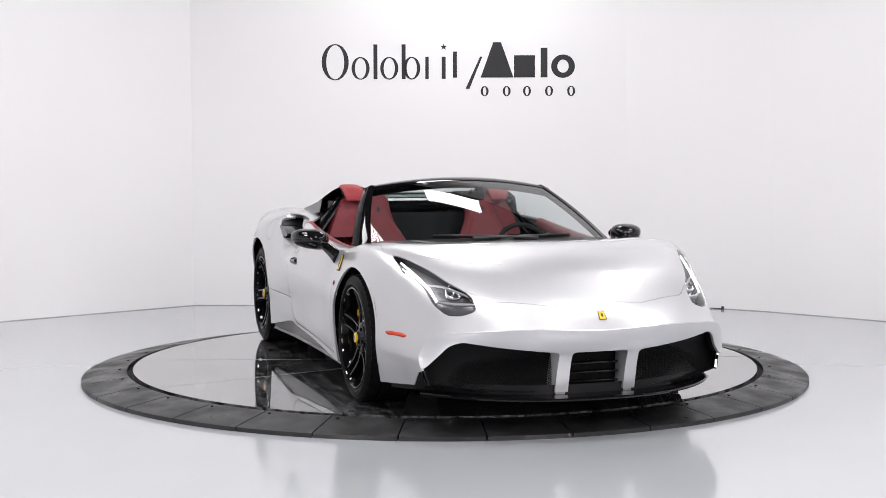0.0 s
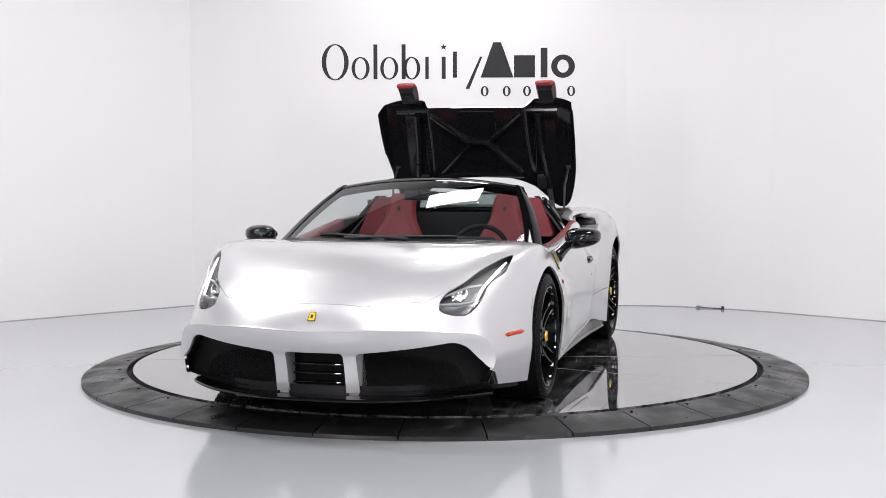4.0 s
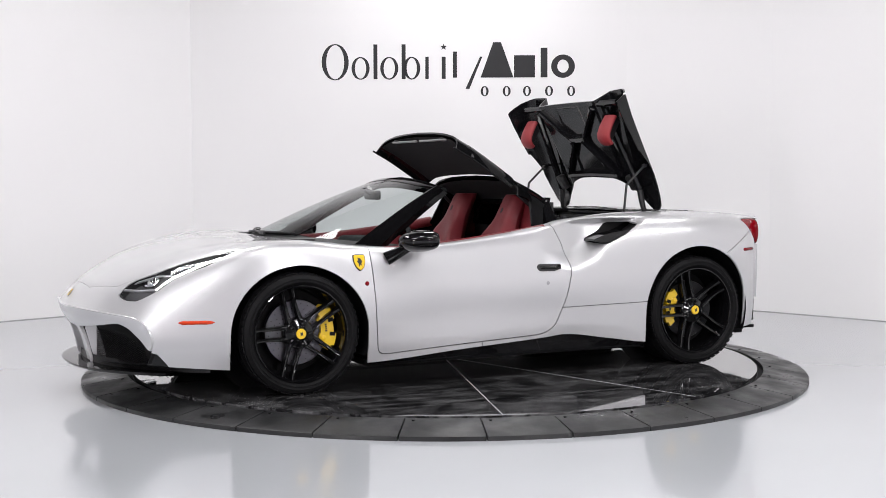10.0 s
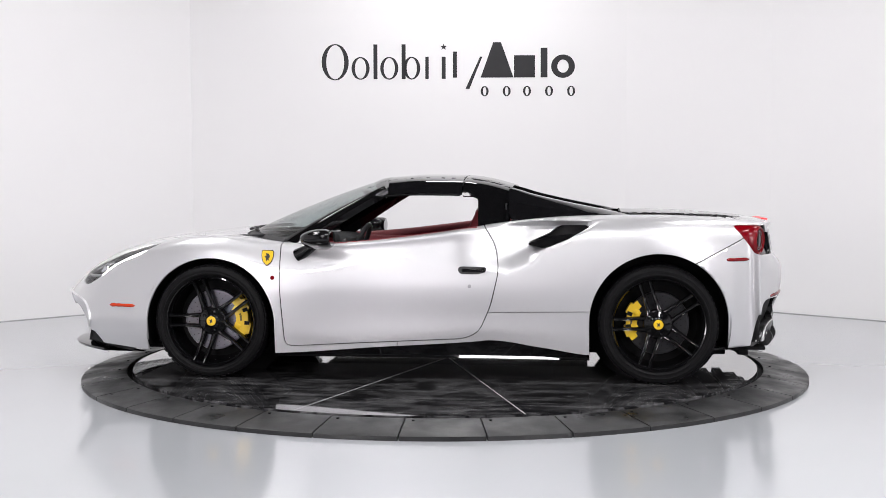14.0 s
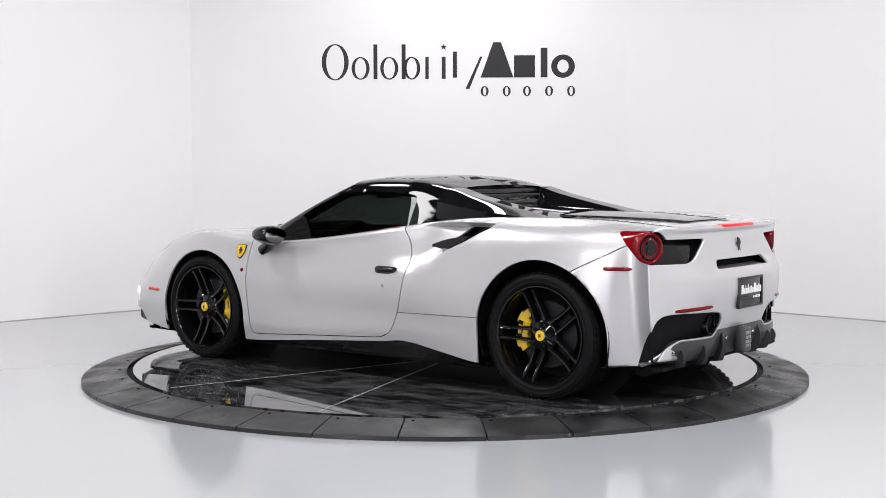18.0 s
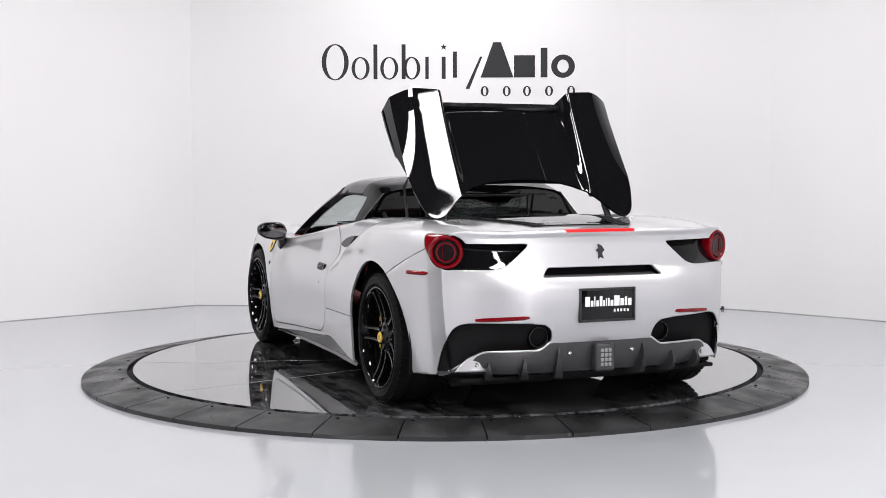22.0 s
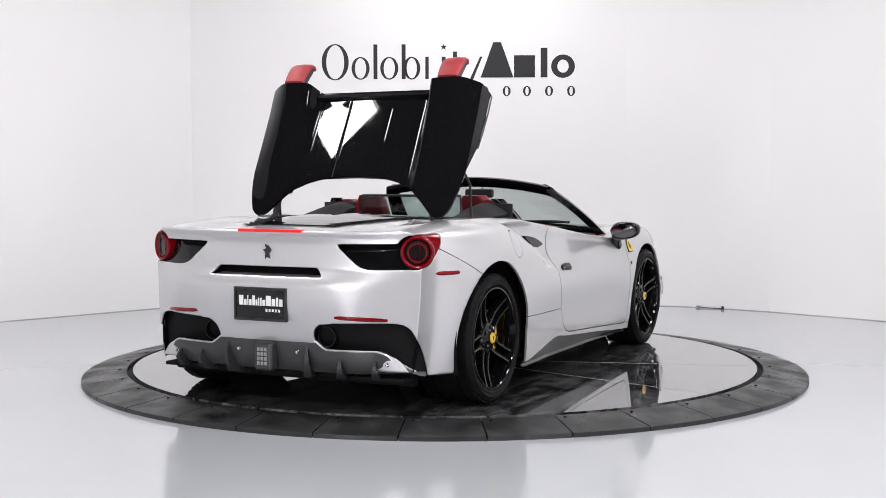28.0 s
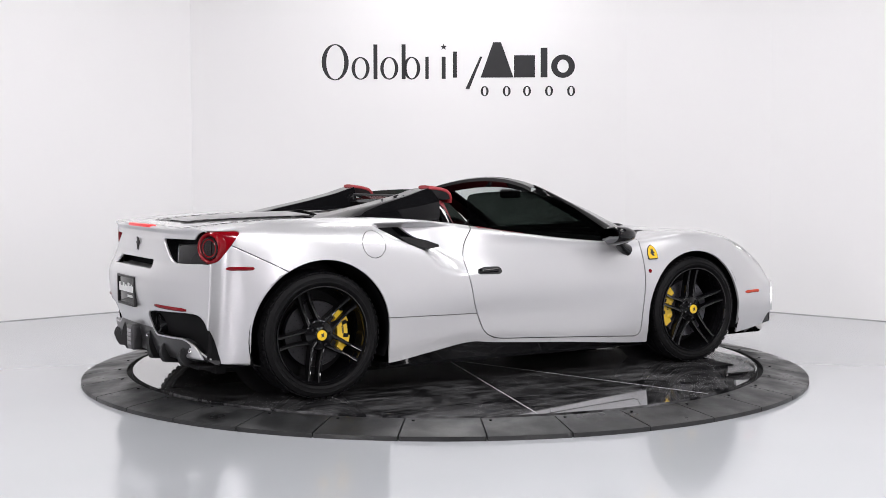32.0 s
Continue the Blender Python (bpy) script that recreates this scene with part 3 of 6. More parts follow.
def car():
    c = thing("sports_car", "pearl silver two-seat convertible sports car with black folding roof", "car")
    left, right = flip(HALF), mirror(flip(HALF))
    G = 0.0028
    for sgn, H in ((1, left), (-1, right)):
        body = clip(H, arch_field(H[0]))
        body = clip(body, sdf_poly(body[0][:, 0], body[0][:, 1], COCKPIT) + np.where(body[0][:, 2] < 0.70, 9, 0))
        V = body[0]
        f_door = sdf_poly(V[:, 0], V[:, 2], DOOR) + np.where(sgn * V[:, 1] < 0.5, 9, 0)
        door = clip(body, -f_door, G)
        rest = clip(body, f_door, G)
        # head lamp hole
        V = rest[0]
        rest = clip(rest, lamp_field(V, sgn), G / 2)
        lens = clip(rest, -tail_field(rest[0], sgn), 0.002)
        if len(lens[1]):
            part("tail_lamp_side_lens", shell((lens[0] - normals(lens) * 0.003, lens[1]), 0.008), M_REDLENS, c, "red wrap-round tail lamp lens", 50)
        rest = clip(rest, tail_field(rest[0], sgn))
        V = rest[0]
        rest = clip(rest, np.where((V[:, 0] < -1.6) & (sgn * V[:, 1] > 0.5), sdf_poly(sgn * V[:, 1], V[:, 2], EXHAUST), 9.0))
        V = rest[0]
        f_w = sdf_poly(V[:, 0], V[:, 2], WING)
        wing = clip(rest, -f_w)
        rest = clip(rest, f_w)
        part("splitter_winglet", shell((wing[0] - normals(wing) * 0.006, wing[1]), 0.012), M_GLOSSBLACK, c, "gloss black corner winglet")
        V = rest[0]
        f = sdf_poly(V[:, 0], V[:, 2], INTAKE) + np.where(sgn * V[:, 1] < 0.5, 9, 0)
        rest = clip(rest, f, 0)
        V = rest[0]
        f_hood = sdf_poly(V[:, 0], V[:, 1], HOOD) + np.where(V[:, 2] < 0.5, 9, 0)
        hood = clip(rest, -f_hood, 0.0008)
        rest = clip(rest, f_hood, 0.0008)
        front = clip(rest, rest[0][:, 0] - 0.3)
        rear = clip(rest, 0.3 - rest[0][:, 0])
        # rear: bumper below the line from wheel arch to tail lamp, sill piece below the side split
        V = rear[0]
        line = V[:, 2] - (0.723 + (V[:, 0] + 1.572) * -0.512)
        f_b = np.maximum(V[:, 0] + 1.45, line)
        bumper = clip(rear, -f_b, G)
        rear = clip(rear, f_b, G)
        V = rear[0]
        f_s = np.maximum(V[:, 2] - (0.41 - 0.02 * (V[:, 0] + 0.35)), np.maximum(V[:, 0] - 0.2, -1.3 - V[:, 0]))
        sill = clip(rear, -f_s, G * 0.7)
        rear = clip(rear, f_s, G * 0.7)
        if sgn < 0:
            d = np.hypot(rear[0][:, 0] + 1.006, rear[0][:, 2] - 0.831) - 0.075 + np.where(rear[0][:, 1] > -0.5, 9, 0)
            part("fuel_flap", shell(clip(rear, -d, 0.0018), 0.012), M_PAINT, c, "round fuel flap", 35)
            rear = clip(rear, d, 0.0018)
        for nm, mesh in (("front_fender", front), ("door", door), ("rear_quarter_panel", rear), ("rear_bumper_side", bumper), ("side_skirt", sill), ("bonnet_half", hood)):
            if len(mesh[1]):
                ob = part(nm, shell(mesh, 0.012), M_PAINT, c, smooth=35)
                if nm == "rear_bumper_side":
                    REAR_SIDES.append((sgn, ob, mesh))
        # inner lining, near black: a sheet for the shade in panel gaps and openings
        inner = clip(H, arch_field(H[0], 0.002))
        inner = clip(inner, sdf_poly(inner[0][:, 0], inner[0][:, 1], COCKPIT, 0.0) + np.where(inner[0][:, 2] < 0.70, 9, 0), 0.0)
        V = inner[0]
        inner = clip(inner, lamp_field(V, sgn))
        inner = clip(inner, tail_field(inner[0], sgn))
        inner = clip(inner, 2.12 - inner[0][:, 0])
        V = inner[0]
        inner = clip(inner, sdf_poly(V[:, 0], V[:, 2], INTAKE) + np.where(sgn * V[:, 1] < 0.5, 9, 0))
        N = normals(inner)
        part("gap_shade_lining", (inner[0] - N * 0.016, inner[1]), M_DEEPBLACK, c)
    return c


REAR_SIDES = []
CAR = car()


# ---- front and rear ends ----
def end_face(row, first, zb, inset, nr=70, nc=150, power=6, soft_edge=1):
    """Face that closes one end of the skin, from its top edge down to zb(y); inset(z, drop) pushes it in."""
    E = GRID[row]
    k = first
    top = E[k:]
    s = np.linspace(0, 1, nc)
    acc = np.concatenate([[0], np.cumsum(np.linalg.norm(np.diff(top[:, 1:], axis=0), axis=1))])
    ty = np.interp(s * acc[-1], acc, top[:, 1])
    tz = np.interp(s * acc[-1], acc, top[:, 2])
    tx = np.interp(s * acc[-1], acc, top[:, 0])
    cy, cz, cx = E[:k + 1, 1][::-1], E[:k + 1, 2][::-1], E[:k + 1, 0][::-1]
    P = np.zeros((nr, nc, 3))
    yD = ty[0]
    for i, w in enumerate(np.linspace(0, 1, nr)):
        z = tz + (zb(ty) - tz) * w
        corner = np.interp(-z, -cz, cy) - yD
        fade = (ty / yD) ** 5
        y = ty + corner * fade
        x = tx + (np.interp(-z, -cz, cx) - cx[0]) * fade
        P[i] = np.stack([x + inset(z, tz - z) * (1 - (ty / yD) ** power) ** soft_edge, y, z], -1)
    return P


NV = GRID.shape[1]
I_D, I_E = int((NV - 1) * 3 / 6), int((NV - 1) * 4 / 6)
front_in = curve([0, 0.02, 0.05, 0.09, 0.13, 0.32], [0, -0.004, -0.014, -0.036, -0.062, -0.115])
NOSE = grid_mesh(end_face(-1, I_D, lambda y: 0.17 + 0.03 * (y / 0.72) ** 4, lambda z, d: front_in(np.maximum(d, 0))))
rear_in = curve([0.20, 0.30, 0.40, 0.50, 0.60, 0.645, 0.675, 0.70, 0.74, 0.80, 0.86, 0.90, 0.915, 0.935],
                [0.06, 0.02, -0.03, -0.060, -0.072, -0.071, -0.060, -0.042, -0.014, 0.0, 0.012, 0.024, 0.014, 0.0])
TAIL = flip(grid_mesh(end_face(0, I_E, lambda y: 0.235 + 0 * y, lambda z, d: rear_in(z), power=5, soft_edge=2)))


def tail_x(y, z):
    """Place along the car of the tail face at y, z."""
    d = (TAIL[0][:, 1] - abs(y)) ** 2 + (TAIL[0][:, 2] - z) ** 2
    return float(TAIL[0][int(np.argmin(d)), 0])



GRILLE_SIDE = round_poly([(0.208, 0.372), (0.45, 0.397), (0.655, 0.424), (0.705, 0.402), (0.762, 0.325), (0.802, 0.280), (0.92, 0.272), (0.92, 0.12), (0.212, 0.12)], 0.022)
GRILLE_MID = round_poly([(-0.146, 0.374), (0.146, 0.374), (0.146, 0.12), (-0.146, 0.12)], 0.022)
TAILPANEL = round_poly([(0.80, 0.885), (0.70, 0.872), (0.385, 0.866), (0.52, 0.752), (0.58, 0.738), (0.80, 0.745)], 0.028)
SLOT_LOW = 0.694
SLOT = round_poly([(-0.300, 0.746), (0.300, 0.746), (0.345, SLOT_LOW), (-0.345, SLOT_LOW)], 0.010)


def front_end(c):
    for sgn, H in ((1, NOSE), (-1, mirror(NOSE))):
        V = H[0]
        y = sgn * V[:, 1]
        f = np.minimum(sdf_poly(y, V[:, 2], GRILLE_SIDE), sdf_poly(y, V[:, 2], GRILLE_MID))
        part("front_bumper", shell(clip(H, f), 0.014), M_PAINT, c, smooth=45)
        # recessed grille panels
        inside = clip(H, -sdf_poly(y, V[:, 2], GRILLE_SIDE), -0.004)
        back = (inside[0] + np.array([-0.075, 0, 0]), inside[1])
        part("grille_backing", back, M_DEEPBLACK, c)
        # funnel walls
        rim = rim_edges(inside[1])
        n = len(inside[0])
        part("grille_surround", (np.concatenate([inside[0] + np.array([-0.004, 0, 0]), inside[0] + np.array([-0.075, 0, 0])]),
                                 [(b, a, a + n, b + n) for a, b in rim]), M_GRILLE, c)
        # diagonal wire mesh
        bars = []
        face = lambda yy, zz: 2.41 + 0.035 - 0.36 * (abs(yy) / 0.85) ** 2.7 - 0.165
        for d in (1, -1):
            for k in np.arange(-0.9, 1.4, 0.019):
                yy = np.linspace(0.20, 0.79, 46)
                zz = 0.29 + d * (yy - 0.25 - k) * 0.62
                if zz.max() < 0.15 or zz.min() > 0.42:
                    continue
                ok = sdf_poly(yy, zz, GRILLE_SIDE) < -0.002
                pts = [(face(a, b) + 0.03 + 0.002 * d, sgn * a, b) for a, b in zip(yy[ok], zz[ok])]
                if len(pts) > 1:
                    bars.append(tube([pts[0], pts[len(pts) // 2], pts[-1]] if len(pts) > 2 else pts, 0.0016, n=4, caps=False))
        part("grille_mesh", merge(*bars), M_GRILLE, c, "black diagonal wire mesh")
        # parking sensor dots
        for yy, zz in ((0.60, 0.425),):
            xx = 2.43 - 0.36 * (yy / 0.85) ** 2.7
            part("parking_sensor", moved(revolve([(0, 0.004), (0.009, 0.003), (0.010, 0.0)], 14, "x"), pose(xx, sgn * yy, zz)), M_PAINT, c)
        # painted fin between middle duct and side grille, running back into the mouth
        P = []
        for z in np.linspace(0.155, 0.372, 8):
            xf = 2.33 + 0.05 * (z - 0.155) / 0.217
            P.append([(xf - 0.16, sgn * 0.160, z), (xf - 0.02, sgn * 0.150, z), (xf, sgn * 0.156, z), (xf + 0.004, sgn * 0.178, z), (xf, sgn * 0.200, z), (xf - 0.02, sgn * 0.208, z), (xf - 0.16, sgn * 0.235, z)])
        m = grid_mesh(np.array(P))
        part("grille_fin", flip(m) if sgn > 0 else m, M_PAINT, c, "silver fin beside the middle duct", 60)
    # middle duct with slats
    part("duct_backing", box(2.20, 2.24, -0.16, 0.16, 0.16, 0.36, r=0.004), M_DEEPBLACK, c)
    for z in (0.20, 0.245, 0.29):
        part("duct_slat", box(2.25, 2.30, -0.143, 0.143, z, z + 0.010, r=0.004), M_GLOSSBLACK, c)
    # splitter blade
    ys = np.linspace(-0.80, 0.80, 61)
    xo = 2.435 - 0.40 * (np.abs(ys) / 0.80) ** 2.6
    P = np.array([[(x - 0.30, y, 0.150), (x - 0.03, y, 0.158), (x + 0.008, y, 0.152), (x + 0.012, y, 0.145), (x + 0.004, y, 0.137), (x - 0.30, y, 0.132)] for x, y in zip(xo, ys)])
    V, F = grid_mesh(P)
    part("front_splitter", (V, F), M_GLOSSBLACK, c, "gloss black front splitter")
    # near-black sheet added below the duct for the shade inside the mouth
    ym = np.linspace(-0.88, 0.88, 61)
    xm = 2.335 - 0.40 * (np.abs(ym) / 0.80) ** 2.6
    P = np.array([[(x, y, 0.15), (x, y, 0.20 + 0.09 * float(sstep(0.60, 0.75, abs(y))))] for x, y in zip(xm, ym)])
    part("lower_mouth", grid_mesh(P), M_GRILLE, c)
    # bonnet badge
    BADGE = pose(2.408, 0, float(np.interp(2.408, GRID[:, -1, 0], GRID[:, -1, 2])) + 0.001, 0, 50, 0)
    b = prism([(-0.026, -0.016), (-0.026, 0.016), (0.026, 0.020), (0.026, -0.020)], 0, 0.004, "xy")
    badge = part("bonnet_badge", moved(b, BADGE), M_CHROME, c, "small yellow rectangular badge")
    part("badge_face", moved(prism([(-0.022, -0.013), (-0.022, 0.013), (0.022, 0.016), (0.022, -0.016)], 0.004, 0.006, "xy"), BADGE), M_YELLOW, badge)
    part("badge_emblem", moved(prism([(-0.012, -0.004), (-0.006, 0.006), (0.010, 0.005), (0.012, -0.004), (0.0, -0.007)], 0.006, 0.007, "xy"), BADGE), M_SIGN, badge)


def skin_point(x, y=None, z=None):
    """Point and outward normal on the left skin nearest to x and one of y, z."""
    V = GRID.reshape(-1, 3)
    d = (V[:, 0] - x) ** 2 + ((V[:, 1] - y) ** 2 if y is not None else (V[:, 2] - z) ** 2 + np.where(V[:, 1] < 0.45, 9, 0))
    k = int(np.argmin(d))
    i, j = divmod(k, NV)
    i, j = min(max(i, 1), len(GRID) - 2), min(max(j, 1), NV - 2)
    n = np.cross(GRID[i, j + 1] - GRID[i, j - 1], GRID[i + 1, j] - GRID[i - 1, j])
    n = n / np.linalg.norm(n)
    p = V[k].copy()
    p[0] = x
    return p, n


def on_skin(x, z, sgn=1, lift=0.0):
    """Pose on the flank at x, z: local z points out, local x points forward along the car."""
    p, n = skin_point(x, z=z)
    n = Vector(n)
    f = Vector((1, 0, 0)) - n * n.x
    f.normalize()
    u = n.cross(f)
    m = Matrix((f, u, n)).transposed().to_4x4()
    m.translation = Vector(p) + n * lift + Vector((0, 0, z - p[2]))
    if sgn < 0:
        S = Matrix.Diagonal((1, -1, 1, 1))
        m = S @ m @ S
    return m


def head_lamps(c):
    for sgn, H in ((1, flip(HALF)), (-1, mirror(flip(HALF)))):
        V = H[0]
        f = lamp_field(V, sgn)
        cover = clip(H, -f, 0.001)
        N = normals(cover)
        lamp = part("headlamp", (cover[0] - N * 0.045, cover[1]), M_LAMPPAN, c, "headlamp under a clear cover", smooth=60)
        n = len(cover[0])
        part("lamp_wall", (np.concatenate([cover[0] - N * 0.004, cover[0] - N * 0.045]), [(b, a, a + n, b + n) for a, b in rim_edges(cover[1])]), M_SATINBLACK, lamp)
        g = part("lamp_cover", (cover[0] - N * 0.002, cover[1]), M_LAMPGLASS, lamp, "clear lamp cover")
        g.visible_shadow = False

        def at(x, y, lift=0.0):
            p, nn = skin_point(x, y=y)
            q = Vector(p + nn * lift)
            return Vector((q.x, sgn * q.y, q.z))
        # projector, bezel and the strip of daytime LEDs up the outer edge
        p = at(2.09, 0.64, -0.035)
        proj = revolve([(0.052, 0.0), (0.050, 0.022), (0.040, 0.028), (0.036, 0.012), (0.026, 0.016), (0.014, 0.024), (0.0, 0.027)], 28, "x")
        part("projector", moved(proj, Matrix.Translation(p) @ pose(0, 0, 0, 0, -38, sgn * 24)), M_CHROME, lamp, "round projector lens", 60)
        bez = [at(2.20, 0.545, -0.02), at(2.14, 0.60, -0.012), at(2.05, 0.69, -0.012), at(1.98, 0.745, -0.018)]
        part("lamp_bezel", tube(bez, [0.004, 0.006, 0.006, 0.004], 8), M_GREYMETAL, lamp)
        low = [at(2.225, 0.585, -0.015), at(2.16, 0.665, -0.015), at(2.08, 0.725, -0.015)]
        part("lamp_sill", tube(low, [0.007, 0.009, 0.006], 10), M_GREYMETAL, lamp)
        led = [at(x, y, -0.012) for x, y in ((2.08, 0.720), (2.0, 0.748), (1.91, 0.770), (1.83, 0.790), (1.74, 0.806))]
        part("daytime_led_strip", tube(led, [0.004, 0.005, 0.005, 0.005, 0.003], 8), M_DRL, lamp, "lit white daytime LED strip")


def side_intakes(c):
    for sgn, H in ((1, flip(HALF)), (-1, mirror(flip(HALF)))):
        V = H[0]
        f = sdf_poly(V[:, 0], V[:, 2], INTAKE) + np.where(sgn * V[:, 1] < 0.5, 9, 0)
        hole = clip(H, -f, -0.002)
        n = len(hole[0])
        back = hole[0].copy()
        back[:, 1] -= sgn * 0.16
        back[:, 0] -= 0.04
        # near-black back stands for the shade deep in the duct
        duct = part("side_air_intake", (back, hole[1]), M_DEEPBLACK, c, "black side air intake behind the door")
        part("intake_wall", (np.concatenate([hole[0] - normals(hole) * 0.006, back]), [(b, a, a + n, b + n) for a, b in rim_edges(hole[1])]), M_SATINBLACK, duct)
        # horizontal blade across the mouth
        p, nn = skin_point(-0.66, z=0.80)
        b = prism(smooth_poly([(-0.552, 0.808), (-0.68, 0.850), (-0.84, 0.872), (-0.80, 0.842), (-0.665, 0.788)], 1), sgn * (p[1] - 0.10), sgn * (p[1] + 0.012), "xz")
        part("intake_blade", b, M_GLOSSBLACK, duct, "gloss black blade across the intake")


def tail_skin(c, halves):
    """The tail face in one piece, its corners rounded into the flanks."""
    (VL, FL_), (VR, FR) = halves
    n = len(VL)
    mid = [i for i in range(n) if abs(VL[i, 1]) < 1e-5]
    where = {}
    for k in range(len(VR)):
        if abs(VR[k, 1]) < 1e-5:
            where[k] = min(mid, key=lambda i: abs(VL[i, 0] - VR[k, 0]) + abs(VL[i, 2] - VR[k, 2]))
    skin = (np.concatenate([VL, VR]), list(FL_) + [tuple(where.get(i, i + n) for i in f) for f in FR])
    ob = part("rear_bumper", shell(skin, 0.014), M_PAINT, c, smooth=45)
    own_tail = normals(skin)
    points, shared = [], []
    for sgn, side, mesh in REAR_SIDES:
        own_side = normals(mesh)
        E = GRID[0][::2] * np.array([1, sgn, 1])
        E = E[E[:, 2] < 0.80]
        SN = []
        for p in E:
            a = own_side[int(np.argmin(np.linalg.norm(mesh[0] - p, axis=1)))]
            b = own_tail[int(np.argmin(np.linalg.norm(skin[0] - p, axis=1)))]
            SN.append((a + b) / np.linalg.norm(a + b))
        blend_seam(side, mesh, (E, np.array(SN)), own_side, 0.13)
        points.append(E)
        shared.append(np.array(SN))
    blend_seam(ob, skin, (np.concatenate(points), np.concatenate(shared)), own_tail, 0.13)


def rear_end(c):
    halves = []
    for sgn, H in ((1, TAIL), (-1, mirror(TAIL))):
        V = H[0]
        y, z = sgn * V[:, 1], V[:, 2]
        ring = np.hypot(y - 0.782, z - 0.830) - 0.088
        f = np.minimum.reduce([np.minimum(ring, sdf_poly(y, z, TAILPANEL)), sdf_poly(y, z, SLOT), sdf_poly(y, z, EXHAUST)])
        skin = clip(H, f)
        halves.append(skin)
        # near-black sheet supplies the shade seen through the tail openings
        part("tail_shade_lining", (V + np.array([0.075, 0, 0]), H[1]), M_DEEPBLACK, c)
        # lamp recess and round lamp
        rec = clip(H, -np.minimum(sdf_poly(y, z, TAILPANEL), ring), -0.003)
        n = len(rec[0])
        back = rec[0] + np.array([0.012, 0, 0])
        back[:, 0] += 0.30 * (rec[0][:, 2] - 0.74)
        lamp = part("tail_lamp", (back, rec[1]), M_GLOSSBLACK, c, "round red tail lamp in a gloss black panel")
        part("lamp_recess_wall", (np.concatenate([rec[0], rec[0] + np.array([0.06, 0, 0])]), [(b, a, a + n, b + n) for a, b in rim_edges(rec[1])]), M_GLOSSBLACK, lamp)
        prof = [(0.082, 0.05), (0.085, 0.02), (0.086, -0.02), (0.081, -0.034), (0.074, -0.038), (0.067, -0.033), (0.064, -0.02)]
        at = pose(tail_x(0.70, 0.83) + 0.068, sgn * 0.782, 0.830, 0, 0, sgn * -26)
        part("lamp_ring", moved(flip(revolve(prof, 48, "x")), at), M_REDLENS, lamp, "red ring lens", 60)
        part("lamp_core", moved(flip(revolve([(0.065, -0.02), (0.058, -0.030), (0.034, -0.027), (0.0, -0.029)], 36, "x")), at), M_DARKLENS, lamp, "smoked centre lens", 60)
        part("lamp_glow_ring", moved(flip(revolve([(0.050, -0.0295), (0.046, -0.032), (0.042, -0.0295)], 48, "x")), at), M_REDLENS, lamp)
        # bumper reflector
        rp = []
        for yy in np.linspace(0.42, 0.672, 9):
            rp.append((tail_x(yy, 0.505) - 0.010, sgn * yy, 0.507 - 0.012 * (yy - 0.42) / 0.25))
        part("rear_reflector", tube(rp, [0.008] + [0.012] * 7 + [0.008], 8), M_REDLENS, c, "thin red bumper reflector")
        # exhaust opening, mesh and pipe
        inside = clip(H, -sdf_poly(y, z, EXHAUST), -0.004)
        n = len(inside[0])
        back = inside[0] + np.array([0.03, 0, 0])
        ex = part("exhaust_surround", (back, inside[1]), M_DEEPBLACK, c, "black exhaust surround")
        part("surround_wall", (np.concatenate([inside[0], back]), [(b, a, a + n, b + n) for a, b in rim_edges(inside[1])]), M_GRILLE, ex)
        pipe = flip(revolve([(0.054, 0.12), (0.054, -0.055), (0.052, -0.060), (0.048, -0.060), (0.045, -0.05), (0.043, 0.10), (0.0, 0.10)], 40, "x"))
        part("exhaust_pipe", moved(pipe, pose(tail_x(0.35, 0.402) + 0.068, sgn * 0.350, 0.402)), M_GLOSSBLACK, ex, "round black exhaust pipe", 50)
        for yy, zz in ((0.62, 0.585), (0.36, 0.575)):
            xx = tail_x(yy, zz)
            part("parking_sensor", moved(revolve([(0, -0.004), (0.009, -0.003), (0.010, 0.0)], 14, "x"), pose(xx, sgn * yy, zz)), M_PAINT, c)
        # plate lamp pods under the shelf
        part("plate_lamp", box(-2.10, -2.06, sgn * 0.24 - 0.022, sgn * 0.24 + 0.022, 0.650, 0.662, r=0.004), M_SATINBLACK, c)
    tail_skin(c, halves)
    # slot
    part("boot_slot", box(-1.955, -1.94, -0.33, 0.33, 0.69, 0.752, r=0.003), M_DEEPBLACK, c)
    xl = tail_x(0, SLOT_LOW)
    P = np.array([[(xl - 0.001, y, SLOT_LOW - 0.004), (xl + 0.04, y, SLOT_LOW + 0.004), (-1.955, y, SLOT_LOW + 0.018)] for y in (-0.335, 0.335)])
    part("slot_ramp", flip(grid_mesh(P)), M_PAINT, c, "painted ledge under the boot slot")
    # brake light in the spoiler lip
    part("high_brake_light", box(-2.042, -2.00, -0.20, 0.19, 0.922, 0.938, r=0.005), M_REDGLOW, c, "lit red strip brake light")
    part("boot_emblem", moved(prism([(-0.016, -0.040), (0.004, -0.03), (0.014, -0.045), (0.012, -0.005), (0.024, 0.012), (0.008, 0.02), (0.016, 0.045), (-0.004, 0.035), (-0.018, 0.01), (-0.006, -0.008)], -0.004, 0.004, "yz"), pose(-2.044, 0, 0.822) @ Matrix.Diagonal((1, 1.15, 0.90, 1))), M_SIGN, c, "small dark emblem")
    # dealer plate with plain bars
    plate = part("number_plate", box(-2.119, -2.100, -0.155, 0.155, 0.478, 0.640, r=0.006), M_GLOSSBLACK, c, "black dealer plate with white print")
